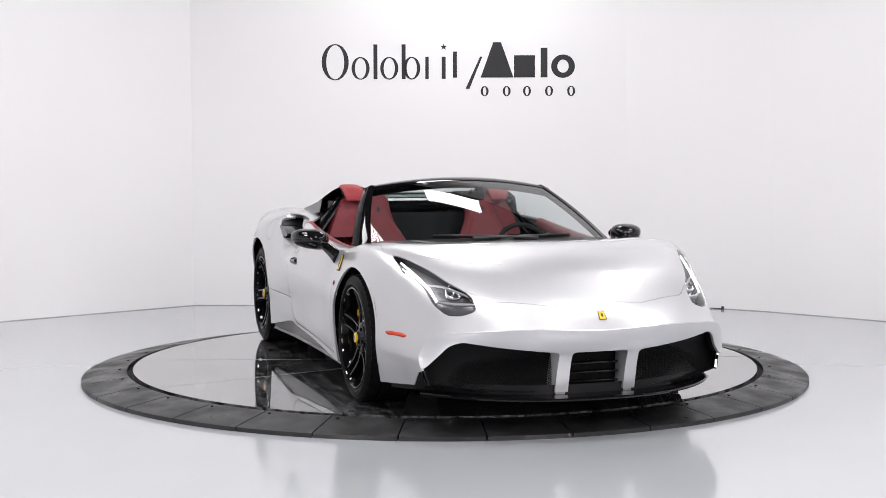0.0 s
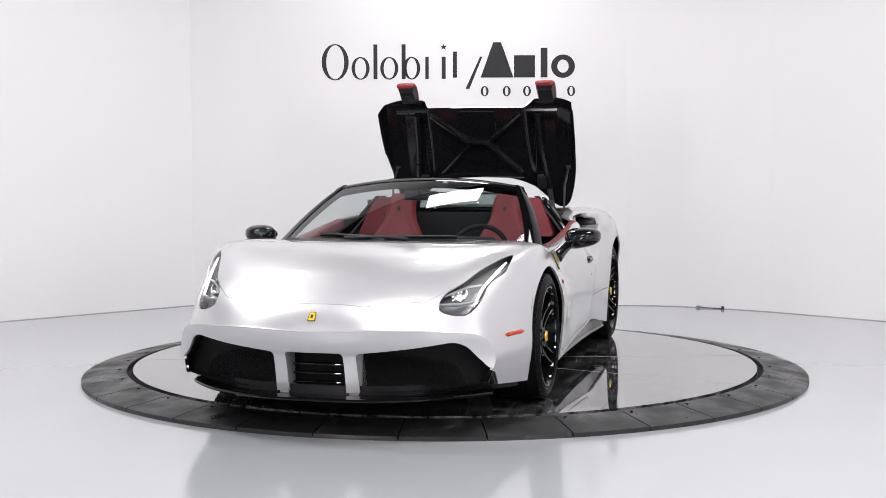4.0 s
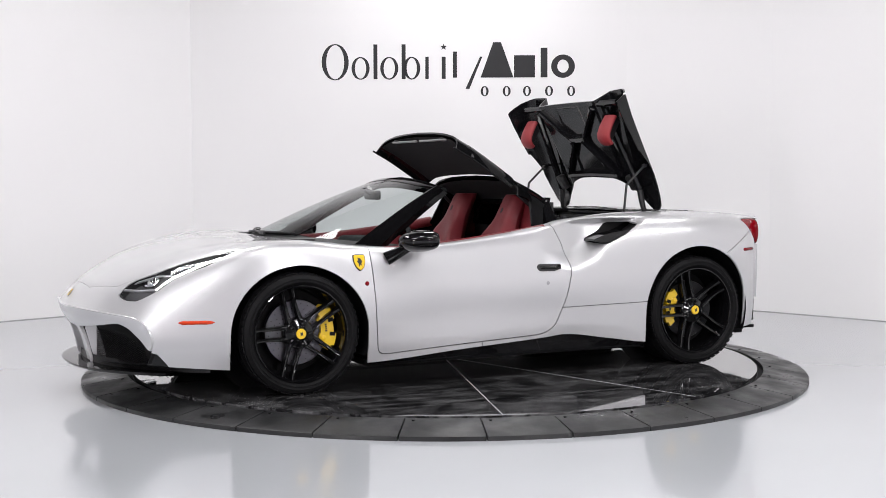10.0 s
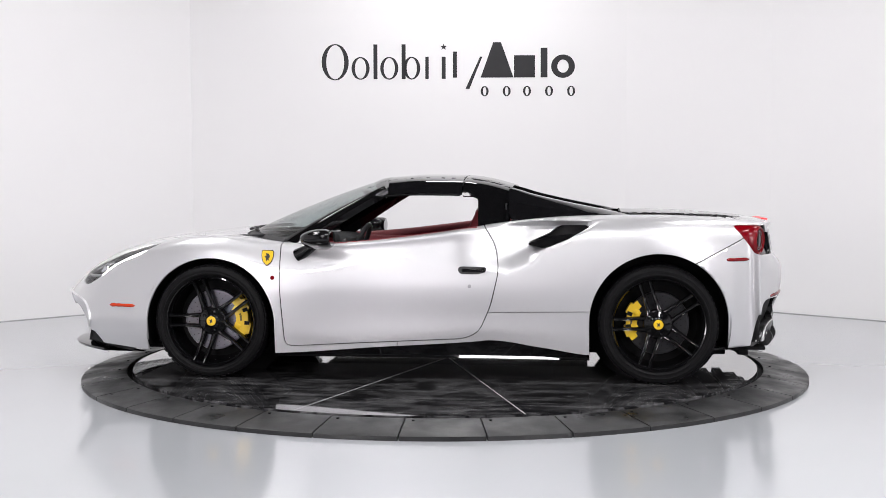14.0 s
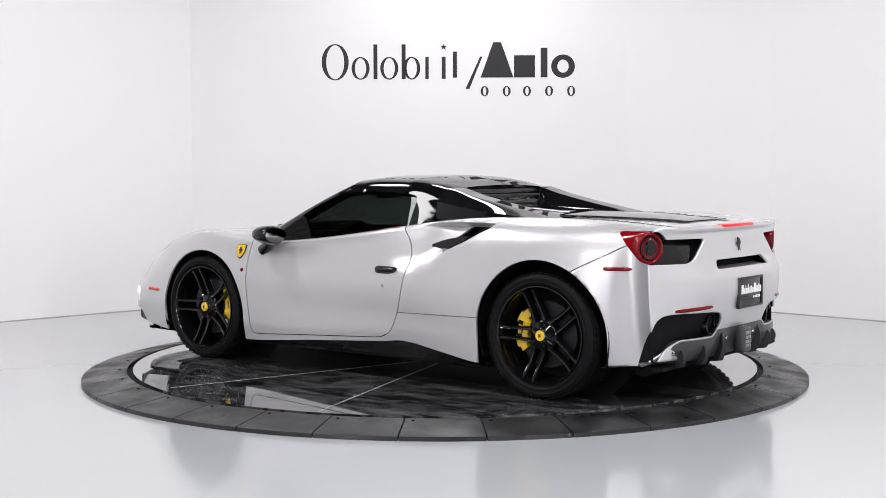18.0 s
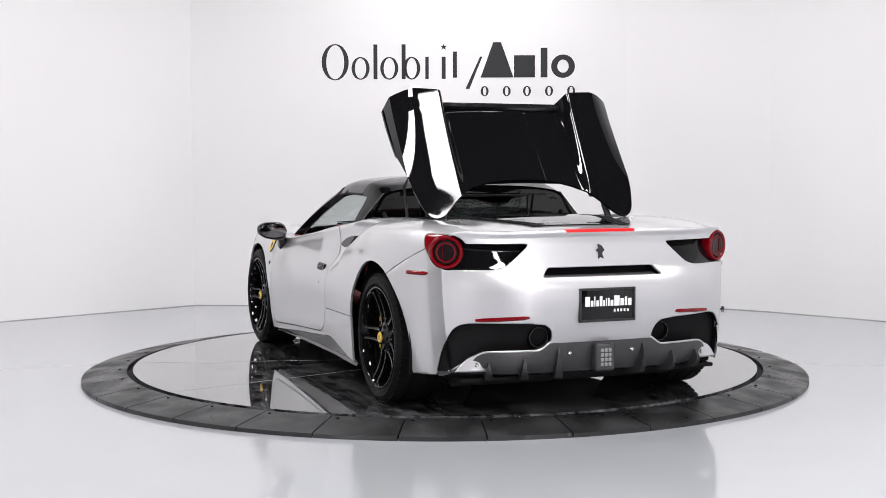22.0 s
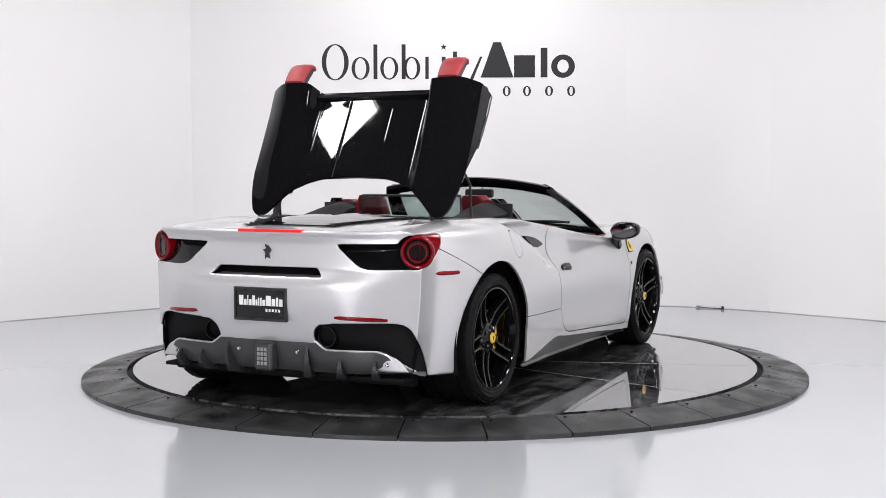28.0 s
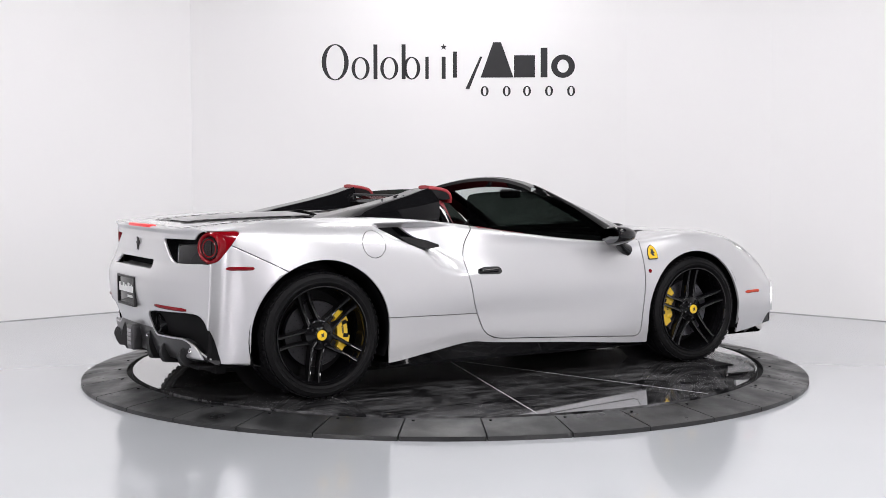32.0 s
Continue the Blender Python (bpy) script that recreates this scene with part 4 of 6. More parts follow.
    part("plate_frame", merge(box(-2.124, -2.104, -0.160, 0.160, 0.632, 0.645, r=0.004), box(-2.124, -2.104, -0.160, 0.160, 0.473, 0.486, r=0.004),
                              box(-2.124, -2.104, -0.160, -0.148, 0.475, 0.643, r=0.004), box(-2.124, -2.104, 0.148, 0.160, 0.475, 0.643, r=0.004)), M_SATINBLACK, plate)
    x = 0.128
    for w, h in ((0.026, 0.05), (0.014, 0.03), (0.006, 0.05), (0.014, 0.03), (0.015, 0.05), (0.010, 0.03), (0.006, 0.04), (0.009, 0.04), (0.016, 0.03), (0.030, 0.052), (0.020, 0.036), (0.013, 0.044), (0.020, 0.036)):
        part("print_bar", box(-2.1212, -2.1185, x - w, x, 0.552, 0.552 + h, r=0), M_WHITEPRINT, plate, smooth=0)
        x -= w + 0.0055
    for k in range(5):
        part("print_bar", box(-2.1212, -2.1185, -0.035 - k * 0.019 - 0.010, -0.035 - k * 0.019, 0.522, 0.536, r=0), M_WHITEPRINT, plate, smooth=0)
    # diffuser: grey blade with a bright lip, black fins, rain lamp
    ys = np.linspace(-0.815, 0.815, 89)
    a = np.abs(ys)
    zt = 0.382 - 0.046 * sstep(0.27, 0.36, a) - 0.115 * sstep(0.60, 0.83, a)
    zl = 0.205 + 0.005 * sstep(0.45, 0.75, a)
    xr = 0.20 * (a / 0.82) ** 4
    P = np.array([[(-2.02 + q, y, z), (-2.060 + q, y, z - 0.004), (-2.062 + q, y, z - 0.014), (-2.050 + q, y, z * 0.5 + l * 0.5 + 0.01), (-2.044 + q, y, z * 0.4 + l * 0.6), (-2.020 + q, y, l + 0.012), (-1.98 + q, y, l), (-1.80 + q, y, l - 0.03)] for y, z, l, q in zip(ys, zt, zl, xr)])
    part("diffuser_blade", shell(flip(grid_mesh(P)), -0.006), M_DIFFUSERGREY, c, "satin grey rear diffuser", 30)
    part("diffuser_lip", tube([(-2.058 + q, y, z) for y, z, q in zip(ys, zt, xr)][2:-2], 0.005, 6), M_PAINT, c, "silver lip along the diffuser")
    part("diffuser_floor", box(-1.96, -1.4, -0.74, 0.74, 0.180, 0.200, r=0.005), M_DEEPBLACK, c)
    part("diffuser_back", box(-1.86, -1.80, -0.74, 0.74, 0.15, 0.36, r=0.005), M_DEEPBLACK, c)
    for yy, hi in ((0.600, 0.292), (0.425, 0.305), (0.240, 0.365)):
        for sg in (1, -1):
            x0 = -2.052 + 0.20 * (yy / 0.82) ** 4
            o = [(x0 + 0.03, hi)] + [(x0 - 0.026 * math.sin(math.pi * f), hi + (0.192 - hi) * f) for f in np.linspace(0.1, 1, 8)] + [(x0 + 0.10, 0.178), (x0 + 0.34, 0.17), (x0 + 0.30, 0.21)]
            fin = prism(o, -0.014, 0.014, "xz")
            fin[0][:, 1] *= np.clip((hi + 0.01 - fin[0][:, 2]) / (hi - 0.18), 0.15, 1) * 1.6
            part("diffuser_fin", moved(fin, pose(x0, sg * yy, 0, 0, 0, -sg * 18) @ pose(-x0, 0, 0)), M_SATINBLACK, c, smooth=0)
    rl = part("rain_lamp", box(-2.105, -2.04, -0.055, 0.055, 0.215, 0.362, r=0.020, seg=3), M_DIFFUSERGREY, c, "dark rectangular rear fog lamp")
    for i in range(3):
        for j in range(4):
            part("lamp_cell", box(-2.110, -2.100, -0.030 + i * 0.022, -0.030 + i * 0.022 + 0.016, 0.245 + j * 0.024, 0.245 + j * 0.024 + 0.018, r=0.003), M_GREYMETAL, rl)
    for yy, zz in ((0.655, 0.270), (0.18, 0.315), (-0.18, 0.315), (-0.655, 0.270)):
        part("rivet", moved(revolve([(0, -0.008), (0.008, -0.006), (0.012, 0.0)], 12, "x"), pose(-2.054 + 0.20 * (abs(yy) / 0.82) ** 4, yy, zz)), M_CHROME, c)


M_DIFFUSERGREY = mat("satin_dark_grey_plastic", (0.060, 0.060, 0.062), rough=0.34, metal=0.5, noise_scale=50, vary=0.12)
M_GRILLE = mat("black_grille_wire", (0.006, 0.006, 0.0065), rough=0.4, spec=0.25, noise_scale=60, vary=0.2)
M_LAMPPAN = mat("dark_grey_lamp_plastic", (0.15, 0.15, 0.155), rough=0.25, metal=0.4, noise_scale=60, vary=0.12)
M_DARKLENS = mat("smoked_lens", (0.010, 0.006, 0.007), rough=0.15, spec=0.3, noise_scale=90, vary=0.3)
front_end(CAR)
head_lamps(CAR)
side_intakes(CAR)
rear_end(CAR)


# ---- wheels ----
def arc_pts(r, a0, a1, n):
    return [(r * math.cos(a), r * math.sin(a)) for a in np.linspace(a0, a1, n)]


def wheel(parent, x, y, z, R, width, sgn, calliper_dir, first):
    """A wheel standing at x, y (outer face) with its brake behind it."""
    w = new("wheel")
    w.parent = parent
    w.matrix_local = pose(x, y, z) if sgn > 0 else pose(x, y, z, 0, 0, 180)
    d = calliper_dir * sgn
    tagged(w, "black five-spoke wheel with low-profile tyre")
    # tyre: outer face at y = 0, goes inwards
    prof = [(0.268, -0.012), (0.276, 0.002), (0.286, 0.008), (0.288, 0.0105), (0.293, 0.0105), (0.295, 0.008), (R - 0.036, 0.009), (R - 0.034, 0.0105), (R - 0.030, 0.009), (R - 0.012, -0.004), (R - 0.004, -0.022), (R, -0.045),
            (R, -0.075), (R - 0.006, -0.077), (R - 0.006, -0.083), (R, -0.085), (R + 0.0005, -width / 2 - 0.006), (R - 0.006, -width / 2 - 0.004), (R - 0.006, -width / 2 + 0.004 - 0.008), (R, -width / 2 - 0.014),
            (R, -width + 0.085), (R - 0.006, -width + 0.083), (R - 0.006, -width + 0.077), (R, -width + 0.075), (R, -width + 0.045), (R - 0.012, -width + 0.01), (R - 0.03, -width), (0.28, -width - 0.004), (0.26, -width + 0.02)]
    tyre = part("tyre", flip(revolve(prof, 72, "y")), M_RUBBER, w, "low-profile black tyre", 30)
    # shoulder blocks
    blocks = []
    for k in range(56):
        a = 2 * math.pi * k / 56
        b = box(-0.0125, 0.0125, -0.052, -0.006, -0.001, 0.0045, r=0)
        blocks.append(moved(b, pose(0, 0, 0, 0, -math.degrees(a), 0) @ pose(0, 0, R - 0.006)))
        b = box(-0.0125, 0.0125, -width + 0.006, -width + 0.052, -0.001, 0.0045, r=0)
        blocks.append(moved(b, pose(0, 0, 0, 0, -math.degrees(a) - 3.2, 0) @ pose(0, 0, R - 0.006)))
    tagged(part("shoulder_tread", merge(*blocks), M_RUBBER, tyre, smooth=0), kind="stuff")
    # rim barrel and lip
    rim = [(0.272, -0.002), (0.271, 0.005), (0.264, 0.006), (0.258, -0.004), (0.252, -0.03), (0.246, -0.08), (0.228, -width + 0.05), (0.24, -width + 0.01)]
    part("rim", flip(revolve(rim, 72, "y")), M_WHEEL, w, "gloss black rim", 50)
    # five pairs of parallel spokes, hollow towards the hub
    for k in range(5):
        base = radians(first + 72 * k)
        ax, az = math.cos(base), math.sin(base)
        for s in (-1, 1):
            P = []
            for f in np.linspace(0, 1, 12):
                r = 0.058 + f * 0.206
                off = s * (0.033 - 0.007 * f + 0.006 * f ** 6)
                half = 0.0092 + 0.005 * (1 - f) ** 3 + 0.003 * f ** 5
                dep = -0.034 + 0.032 * f ** 1.6 - 0.010 * math.sin(math.pi * f)
                cx, cz = r * ax - off * az, r * az + off * ax
                P.append([(cx - az * q, dep + hh, cz + ax * q) for q, hh in ((-half, -0.045), (-half, -0.007), (-half * 0.72, -0.001), (-half * 0.2, -0.0028), (half * 0.2, -0.0028), (half * 0.72, -0.001), (half, -0.007), (half, -0.045))])
            part("spoke", grid_mesh(np.array(P)), M_WHEEL, w, smooth=28)
    hub = revolve([(0.0, -0.012), (0.030, -0.013), (0.034, -0.018), (0.045, -0.026), (0.074, -0.033), (0.084, -0.040), (0.088, -0.052), (0.086, -0.10)], 40, "y")
    part("hub", flip(hub), M_WHEEL, w)
    part("hub_cap", flip(revolve([(0.0, -0.004), (0.026, -0.005), (0.029, -0.009), (0.029, -0.016)], 32, "y")), M_YELLOW, w, "yellow hub cap")
    part("hub_emblem", prism([(-0.010, -0.012), (-0.002, -0.006), (0.006, -0.014), (0.006, 0.002), (0.012, 0.010), (0.0, 0.008), (-0.006, 0.014), (-0.008, 0.0)], -0.0035, -0.0048, "xz"), M_SIGN, w)
    for k in range(5):
        a = radians(first + 36 + 72 * k)
        nut = revolve([(0.0, 0.0), (0.008, -0.001), (0.010, -0.006), (0.010, -0.025)], 12, "y")
        part("wheel_nut", moved(flip(nut), pose(0.058 * math.cos(a), -0.020, 0.058 * math.sin(a))), M_WHEEL, w)
    # brake disc and calliper
    front = calliper_dir < 0
    disc = revolve([(0.075, -0.105), (0.078, -0.098), (0.180, -0.098), (0.182, -0.102), (0.182, -0.13), (0.07, -0.13)], 64, "y")
    rotor = part("brake_disc", flip(disc), M_ROTOR if front else M_ROTORDARK, w, "drilled grey brake disc", 30)
    holes = []
    for k in range(72):
        a = 2 * math.pi * k / 72
        r = (0.110, 0.135, 0.160)[k % 3]
        holes.append(moved(revolve([(0.0, -0.0972), (0.0032, -0.0972)], 6, "y"), pose(r * math.cos(a), 0, r * math.sin(a))))
    tagged(part("drill_holes", flip(merge(*holes)), M_DEEPBLACK, rotor, smooth=0), kind="stuff")
    mid = 0.0 if d > 0 else math.pi
    mid += 0.12 * d
    ro, ri = (0.228, 0.118) if front else (0.196, 0.104)
    sp = 0.66 if front else 0.72
    # calliper: stepped outline with two lobes and a narrower bridge
    O = (arc_pts(ro * 0.92, mid - sp, mid - sp * 0.78, 3) + arc_pts(ro, mid - sp * 0.74, mid - sp * 0.30, 6) + arc_pts(ro * 0.93, mid - sp * 0.25, mid + sp * 0.25, 6) + arc_pts(ro, mid + sp * 0.30, mid + sp * 0.74, 6)
         + arc_pts(ro * 0.92, mid + sp * 0.78, mid + sp, 3) + arc_pts(ri * 1.32, mid + sp * 0.96, mid + sp * 0.72, 3) + arc_pts(ri * 1.10, mid + sp * 0.62, mid + sp * 0.34, 4)
         + arc_pts(ri * 1.16, mid + sp * 0.28, mid - sp * 0.28, 5) + arc_pts(ri * 1.10, mid - sp * 0.34, mid - sp * 0.62, 4) + arc_pts(ri * 1.32, mid - sp * 0.72, mid - sp * 0.96, 3))
    cal = part("brake_calliper", prism(O, -0.070, -0.15, "xz"), M_YELLOW, w, "yellow brake calliper", 30)
    for q in (-1, 1):
        a = mid + q * sp * 0.30
        part("calliper_slot", moved(box(-0.016, 0.016, -0.0695, -0.068, -0.011, 0.011, r=0), pose((ro - 0.024) * math.cos(a), 0, (ro - 0.024) * math.sin(a), 0, -math.degrees(a), 0)), M_DEEPBLACK, cal, smooth=0)
    for q in (-0.36, 0.36):
        a = mid + q
        pis = revolve([(0.0, -0.063), (0.013, -0.063), (0.017, -0.066), (0.017, -0.075)], 18, "y")
        part("calliper_boss", moved(flip(pis), pose((ri + 0.036) * math.cos(a), 0, (ri + 0.036) * math.sin(a))), M_YELLOW, cal)
    for k in range(4):
        a = mid + (-0.15 + 0.10 * k) * 0.7
        part("calliper_bar", moved(box(-0.006, 0.006, -0.0695, -0.0675, -0.004, 0.004, r=0), pose((ri + 0.05) * math.cos(a), 0, (ri + 0.05) * math.sin(a), 0, -math.degrees(a), 0)), M_SIGN, cal, smooth=0)
    # near-black disc added behind the brake, its colour standing for shade
    part("wheel_shade_backing", flip(revolve([(0.242, -0.175), (0.0, -0.175)], 40, "y")), M_DEEPBLACK, w)
    return w


for X, Y, Z, R, WID, CD in ((1.325, 0.944, 0.3400, 0.340, 0.245, -1), (-1.325, 0.948, 0.3460, 0.346, 0.305, 1)):
    for sg in (1, -1):
        wheel(CAR, X, sg * Y, Z, R, WID, sg, CD, 90 if sg < 0 and CD < 0 else (0 if sg > 0 else -7))


def wheel_wells(c):
    for x, z, r in ((1.328, 0.335, 0.41), (-1.325, 0.345, 0.415)):
        for sg in (1, -1):
            a = np.linspace(-0.35, math.pi + 0.35, 36)
            P = np.array([[(x + r * math.cos(t), sg * y, z + (r + 0.005) * math.sin(t)) for y in (0.925, 0.75, 0.55)] for t in a])
            m = grid_mesh(P)
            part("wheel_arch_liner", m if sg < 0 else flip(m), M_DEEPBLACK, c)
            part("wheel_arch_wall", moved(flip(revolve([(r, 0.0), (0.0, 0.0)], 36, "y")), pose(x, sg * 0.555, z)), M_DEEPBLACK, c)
    # floor pan and dark sill blades below the body colour
    part("floor_pan", box(-1.75, 2.05, -0.55, 0.55, 0.125, 0.16, r=0.01), M_DEEPBLACK, c)
    for sg in (1, -1):
        part("floor_pan_side", box(-0.93, 0.92, sg * 0.70 - 0.16, sg * 0.70 + 0.16, 0.125, 0.16, r=0.005), M_DEEPBLACK, c)
        xs = np.linspace(-0.93, 0.92, 40)
        P = np.array([[(x, sg * (float(rail_A[1](x)) - 0.012), float(rail_A[0](x)) + 0.012), (x, sg * (float(rail_A[1](x)) - 0.030), 0.150), (x, sg * (float(rail_A[1](x)) - 0.02), 0.136),
                       (x, sg * (float(rail_A[1](x)) - 0.06), 0.128)] for x in xs])
        m = grid_mesh(P)
        part("sill_blade", m if sg < 0 else flip(m), M_GLOSSBLACK, c, "black side sill blade")


wheel_wells(CAR)


# ---- windscreen frame, roof, rear lid ----
def screen_point(s, w):
    bx, by, bz = 1.300 - 0.43 * abs(s) ** 2.2, 0.795 * s, 0.836 - 0.030 * s * s
    tx, ty, tz = 0.372 - 0.05 * s * s, 0.590 * s, 1.196 - 0.060 * s * s
    k = 4 * w * (1 - w)
    return (bx + (tx - bx) * w, by + (ty - by) * w + 0.012 * k * s, bz + (tz - bz) * w + (0.020 - 0.008 * s * s) * k)


def windscreen(c):
    S, Wd = np.linspace(-0.97, 0.97, 41), np.linspace(0.0, 0.94, 31)
    P = np.array([[screen_point(s, w) for w in Wd] for s in S])
    fr = part("windscreen", grid_mesh(P), M_GLASS, c, "raked clear windscreen")
    fr.visible_shadow = False
    for sg in (1, -1):
        # pillar: flat outer face leaning with the glass
        P = []
        for w in np.linspace(0, 1, 22):
            a = np.array(screen_point(0.93 * sg, w))
            b = np.array(screen_point(1.0 * sg, w))
            e = np.array(screen_point(1.035 * sg, w)) + np.array([-0.012, 0, -0.012])
            q = b + np.array([-0.055, 0.004 * sg, -0.055 + 0.02 * w])
            P.append([a + [0, 0, -0.006], a + [0, 0, 0.004], (a + b) / 2 + [0, 0, 0.010], b + [0, 0, 0.006], e, q, a + [-0.03, 0, -0.035]])
        m = grid_mesh(np.array(P))
        part("a_pillar", m if sg > 0 else flip(m), M_PILLAR, c, "gloss black windscreen pillar", 50)
    # header rail
    P = []
    for s in np.linspace(-1.02, 1.02, 45):
        a, b = np.array(screen_point(s, 0.93)), np.array(screen_point(s, 1.0))
        P.append([a + [0, 0, -0.012], a + [0, 0, 0.003], (a + b) / 2 + [0, 0, 0.006], b + [-0.02, 0, 0.004], b + [-0.042, 0, -0.004], b + [-0.045, 0, -0.025], a + [-0.05, 0, -0.045]])
    part("windscreen_header", grid_mesh(np.array(P)), M_PILLAR, c, "gloss black header rail", 50)
    # cowl vent and black lower band
    P = np.array([[np.array(screen_point(s, w)) + [0, 0, 0.003] for w in (0.0, 0.05)] for s in np.linspace(-0.98, 0.98, 41)])
    part("screen_band", grid_mesh(P), M_SATINBLACK, c)
    P = np.array([[(screen_point(s, 0)[0] + 0.03 * (1 - abs(s)), screen_point(s, 0)[1], 0.800), (screen_point(s, 0)[0] - 0.06, screen_point(s, 0)[1], 0.795)] for s in np.linspace(-0.98, 0.98, 31)])
    part("cowl_tray", grid_mesh(P), M_DEEPBLACK, c)
    # wipers
    for s0, s1, w0, w1 in ((0.18, -0.55, 0.015, 0.07), (-0.30, 0.50, 0.02, 0.055)):
        pts = [np.array(screen_point(s, w)) + [0.008, 0, 0.018] for s, w in zip(np.linspace(s0, s1, 9), np.linspace(w0, w1, 9))]
        wp = part("wiper", tube(pts, [0.010, 0.009, 0.008, 0.007, 0.007, 0.006, 0.006, 0.005, 0.004], 6), M_SATINBLACK, c, "black wiper arm")
        part("wiper_blade", tube([p + np.array([-0.006, 0, -0.010]) for p in pts[3:]], 0.005, 6), M_RUBBER, wp)
    for sg in (1, -1):
        part("cowl_vent", moved(box(-0.11, 0.09, -0.035, 0.035, 0, 0.016, r=0.006), pose(1.20, sg * 0.50, 0.826, 0, 2, -sg * 24)), M_SATINBLACK, c)


windscreen(CAR)

roof_zc = curve([-0.46, -0.30, -0.15, 0.11, 0.37], [1.150, 1.192, 1.212, 1.216, 1.199])
roof_drop = curve([0, 0.30, 0.45, 0.55, 0.60, 0.632, 0.645, 0.70, 0.76], [0, 0.008, 0.020, 0.036, 0.058, 0.098, 0.125, 0.215, 0.315])


def roof_sheet(x0, x1, ymax, n=30, k=61):
    xs, ys = np.linspace(x0, x1, n), np.linspace(-ymax, ymax, k)
    P = np.array([[(x - 0.03 * (abs(y) / 0.6) ** 3 * (1 if x > 0.2 else 0), y, float(roof_zc(x)) - float(roof_drop(abs(y)))) for y in ys] for x in xs])
    return grid_mesh(P)


def hard_top(c):
    m = shell(roof_sheet(-0.160, 0.325, 0.640), 0.012)
    front = part("roof_panel", m, M_GLOSSBLACK, c, "gloss black folding roof panel", 40)
    V, F = roof_sheet(-0.147, 0.312, 0.59, 20, 41)
    part("headliner", (V + [0, 0, -0.026], [f[::-1] for f in F]), M_LINER, front, "charcoal roof lining")
    for sg in (1, -1):
        part("roof_latch", box(0.270, 0.304, sg * 0.36 - 0.030, sg * 0.36 + 0.030, 1.158, 1.172, r=0.004), M_SATINBLACK, front)
        part("latch_rail", box(0.286, 0.300, sg * 0.22 - 0.20, sg * 0.22 + 0.20, 1.152, 1.162, r=0.003), M_GREYMETAL, front, "bare metal latch rail")
        part("roof_seal", tube([(x, sg * 0.640, float(roof_zc(x)) - 0.122) for x in np.linspace(-0.15, 0.31, 10)], 0.007, 6), M_RUBBER, front)
    V, F = roof_sheet(-0.455, -0.166, 0.765, 26, 91)
    f = sdf_poly(V[:, 0], V[:, 2], [(-0.10, 1.30), (-0.47, 1.30), (-0.462, 0.912), (-0.268, 0.885), (-0.258, 1.072), (-0.235, 1.084), (-0.10, 1.087)])
    rear = part("roof_rear_section", shell(clip((V, F), -f), 0.014), M_PILLAR, c, "gloss black rear roof section with side pillars", 40)
    V, F = roof_sheet(-0.44, -0.178, 0.59, 14, 31)
    part("rear_headliner", (V + [0, 0, -0.026], [q[::-1] for q in F]), M_LINER, rear)
    for sg in (1, -1):
        part("roof_hinge_arm", tube([(-0.20, sg * 0.56, 1.10), (-0.38, sg * 0.60, 1.02), (-0.52, sg * 0.60, 0.93)], [0.012, 0.014, 0.012], 8), M_SATINBLACK, rear)
    # black surround and dark glass of the rear screen, carried by the rear section
    for sg in (1, -1):
        part("rear_screen_side", prism([(sg * 0.36, 0.945), (sg * 0.735, 0.945), (sg * 0.60, 1.105), (sg * 0.36, 1.118)], -0.447, -0.433, "yz"), M_GLOSSBLACK, rear, smooth=0)
    part("rear_screen_rail", box(-0.449, -0.431, -0.50, 0.50, 1.085, 1.125, r=0.004), M_GLOSSBLACK, rear)
    part("rear_screen", box(-0.443, -0.438, -0.36, 0.36, 0.945, 1.09, r=0.001), M_TINT, rear, "dark rear screen glass")
    return front, rear


ROOF_FRONT, ROOF_REAR = hard_top(CAR)

HINGE = (-1.265, 0.965)
LID_OUT = smooth_poly([(-0.460, 0.0), (-0.460, 0.36), (-0.450, 0.44), (-0.444, 0.60), (-0.446, 0.722), (-0.49, 0.724), (-0.75, 0.722), (-1.05, 0.695), (-1.22, 0.650), (-1.265, 0.605), (-1.255, 0.545), (-1.16, 0.455), (-1.065, 0.345), (-1.025, 0.20), (-1.02, 0.0)] +
                      [(-1.025, -0.20), (-1.065, -0.345), (-1.16, -0.455), (-1.255, -0.545), (-1.265, -0.605), (-1.22, -0.650), (-1.05, -0.695), (-0.75, -0.722), (-0.49, -0.724), (-0.446, -0.722), (-0.444, -0.60), (-0.450, -0.44), (-0.460, -0.36)], 2)
lid_top = curve([-1.30, -1.238, -1.0, -0.78, -0.45, -0.42], [0.962, 0.972, 1.020, 1.064, 1.142, 1.149])
lid_mid = curve([-1.30, -1.05, -0.80, -0.45, -0.42], [0.975, 0.992, 1.010, 1.034, 1.036])


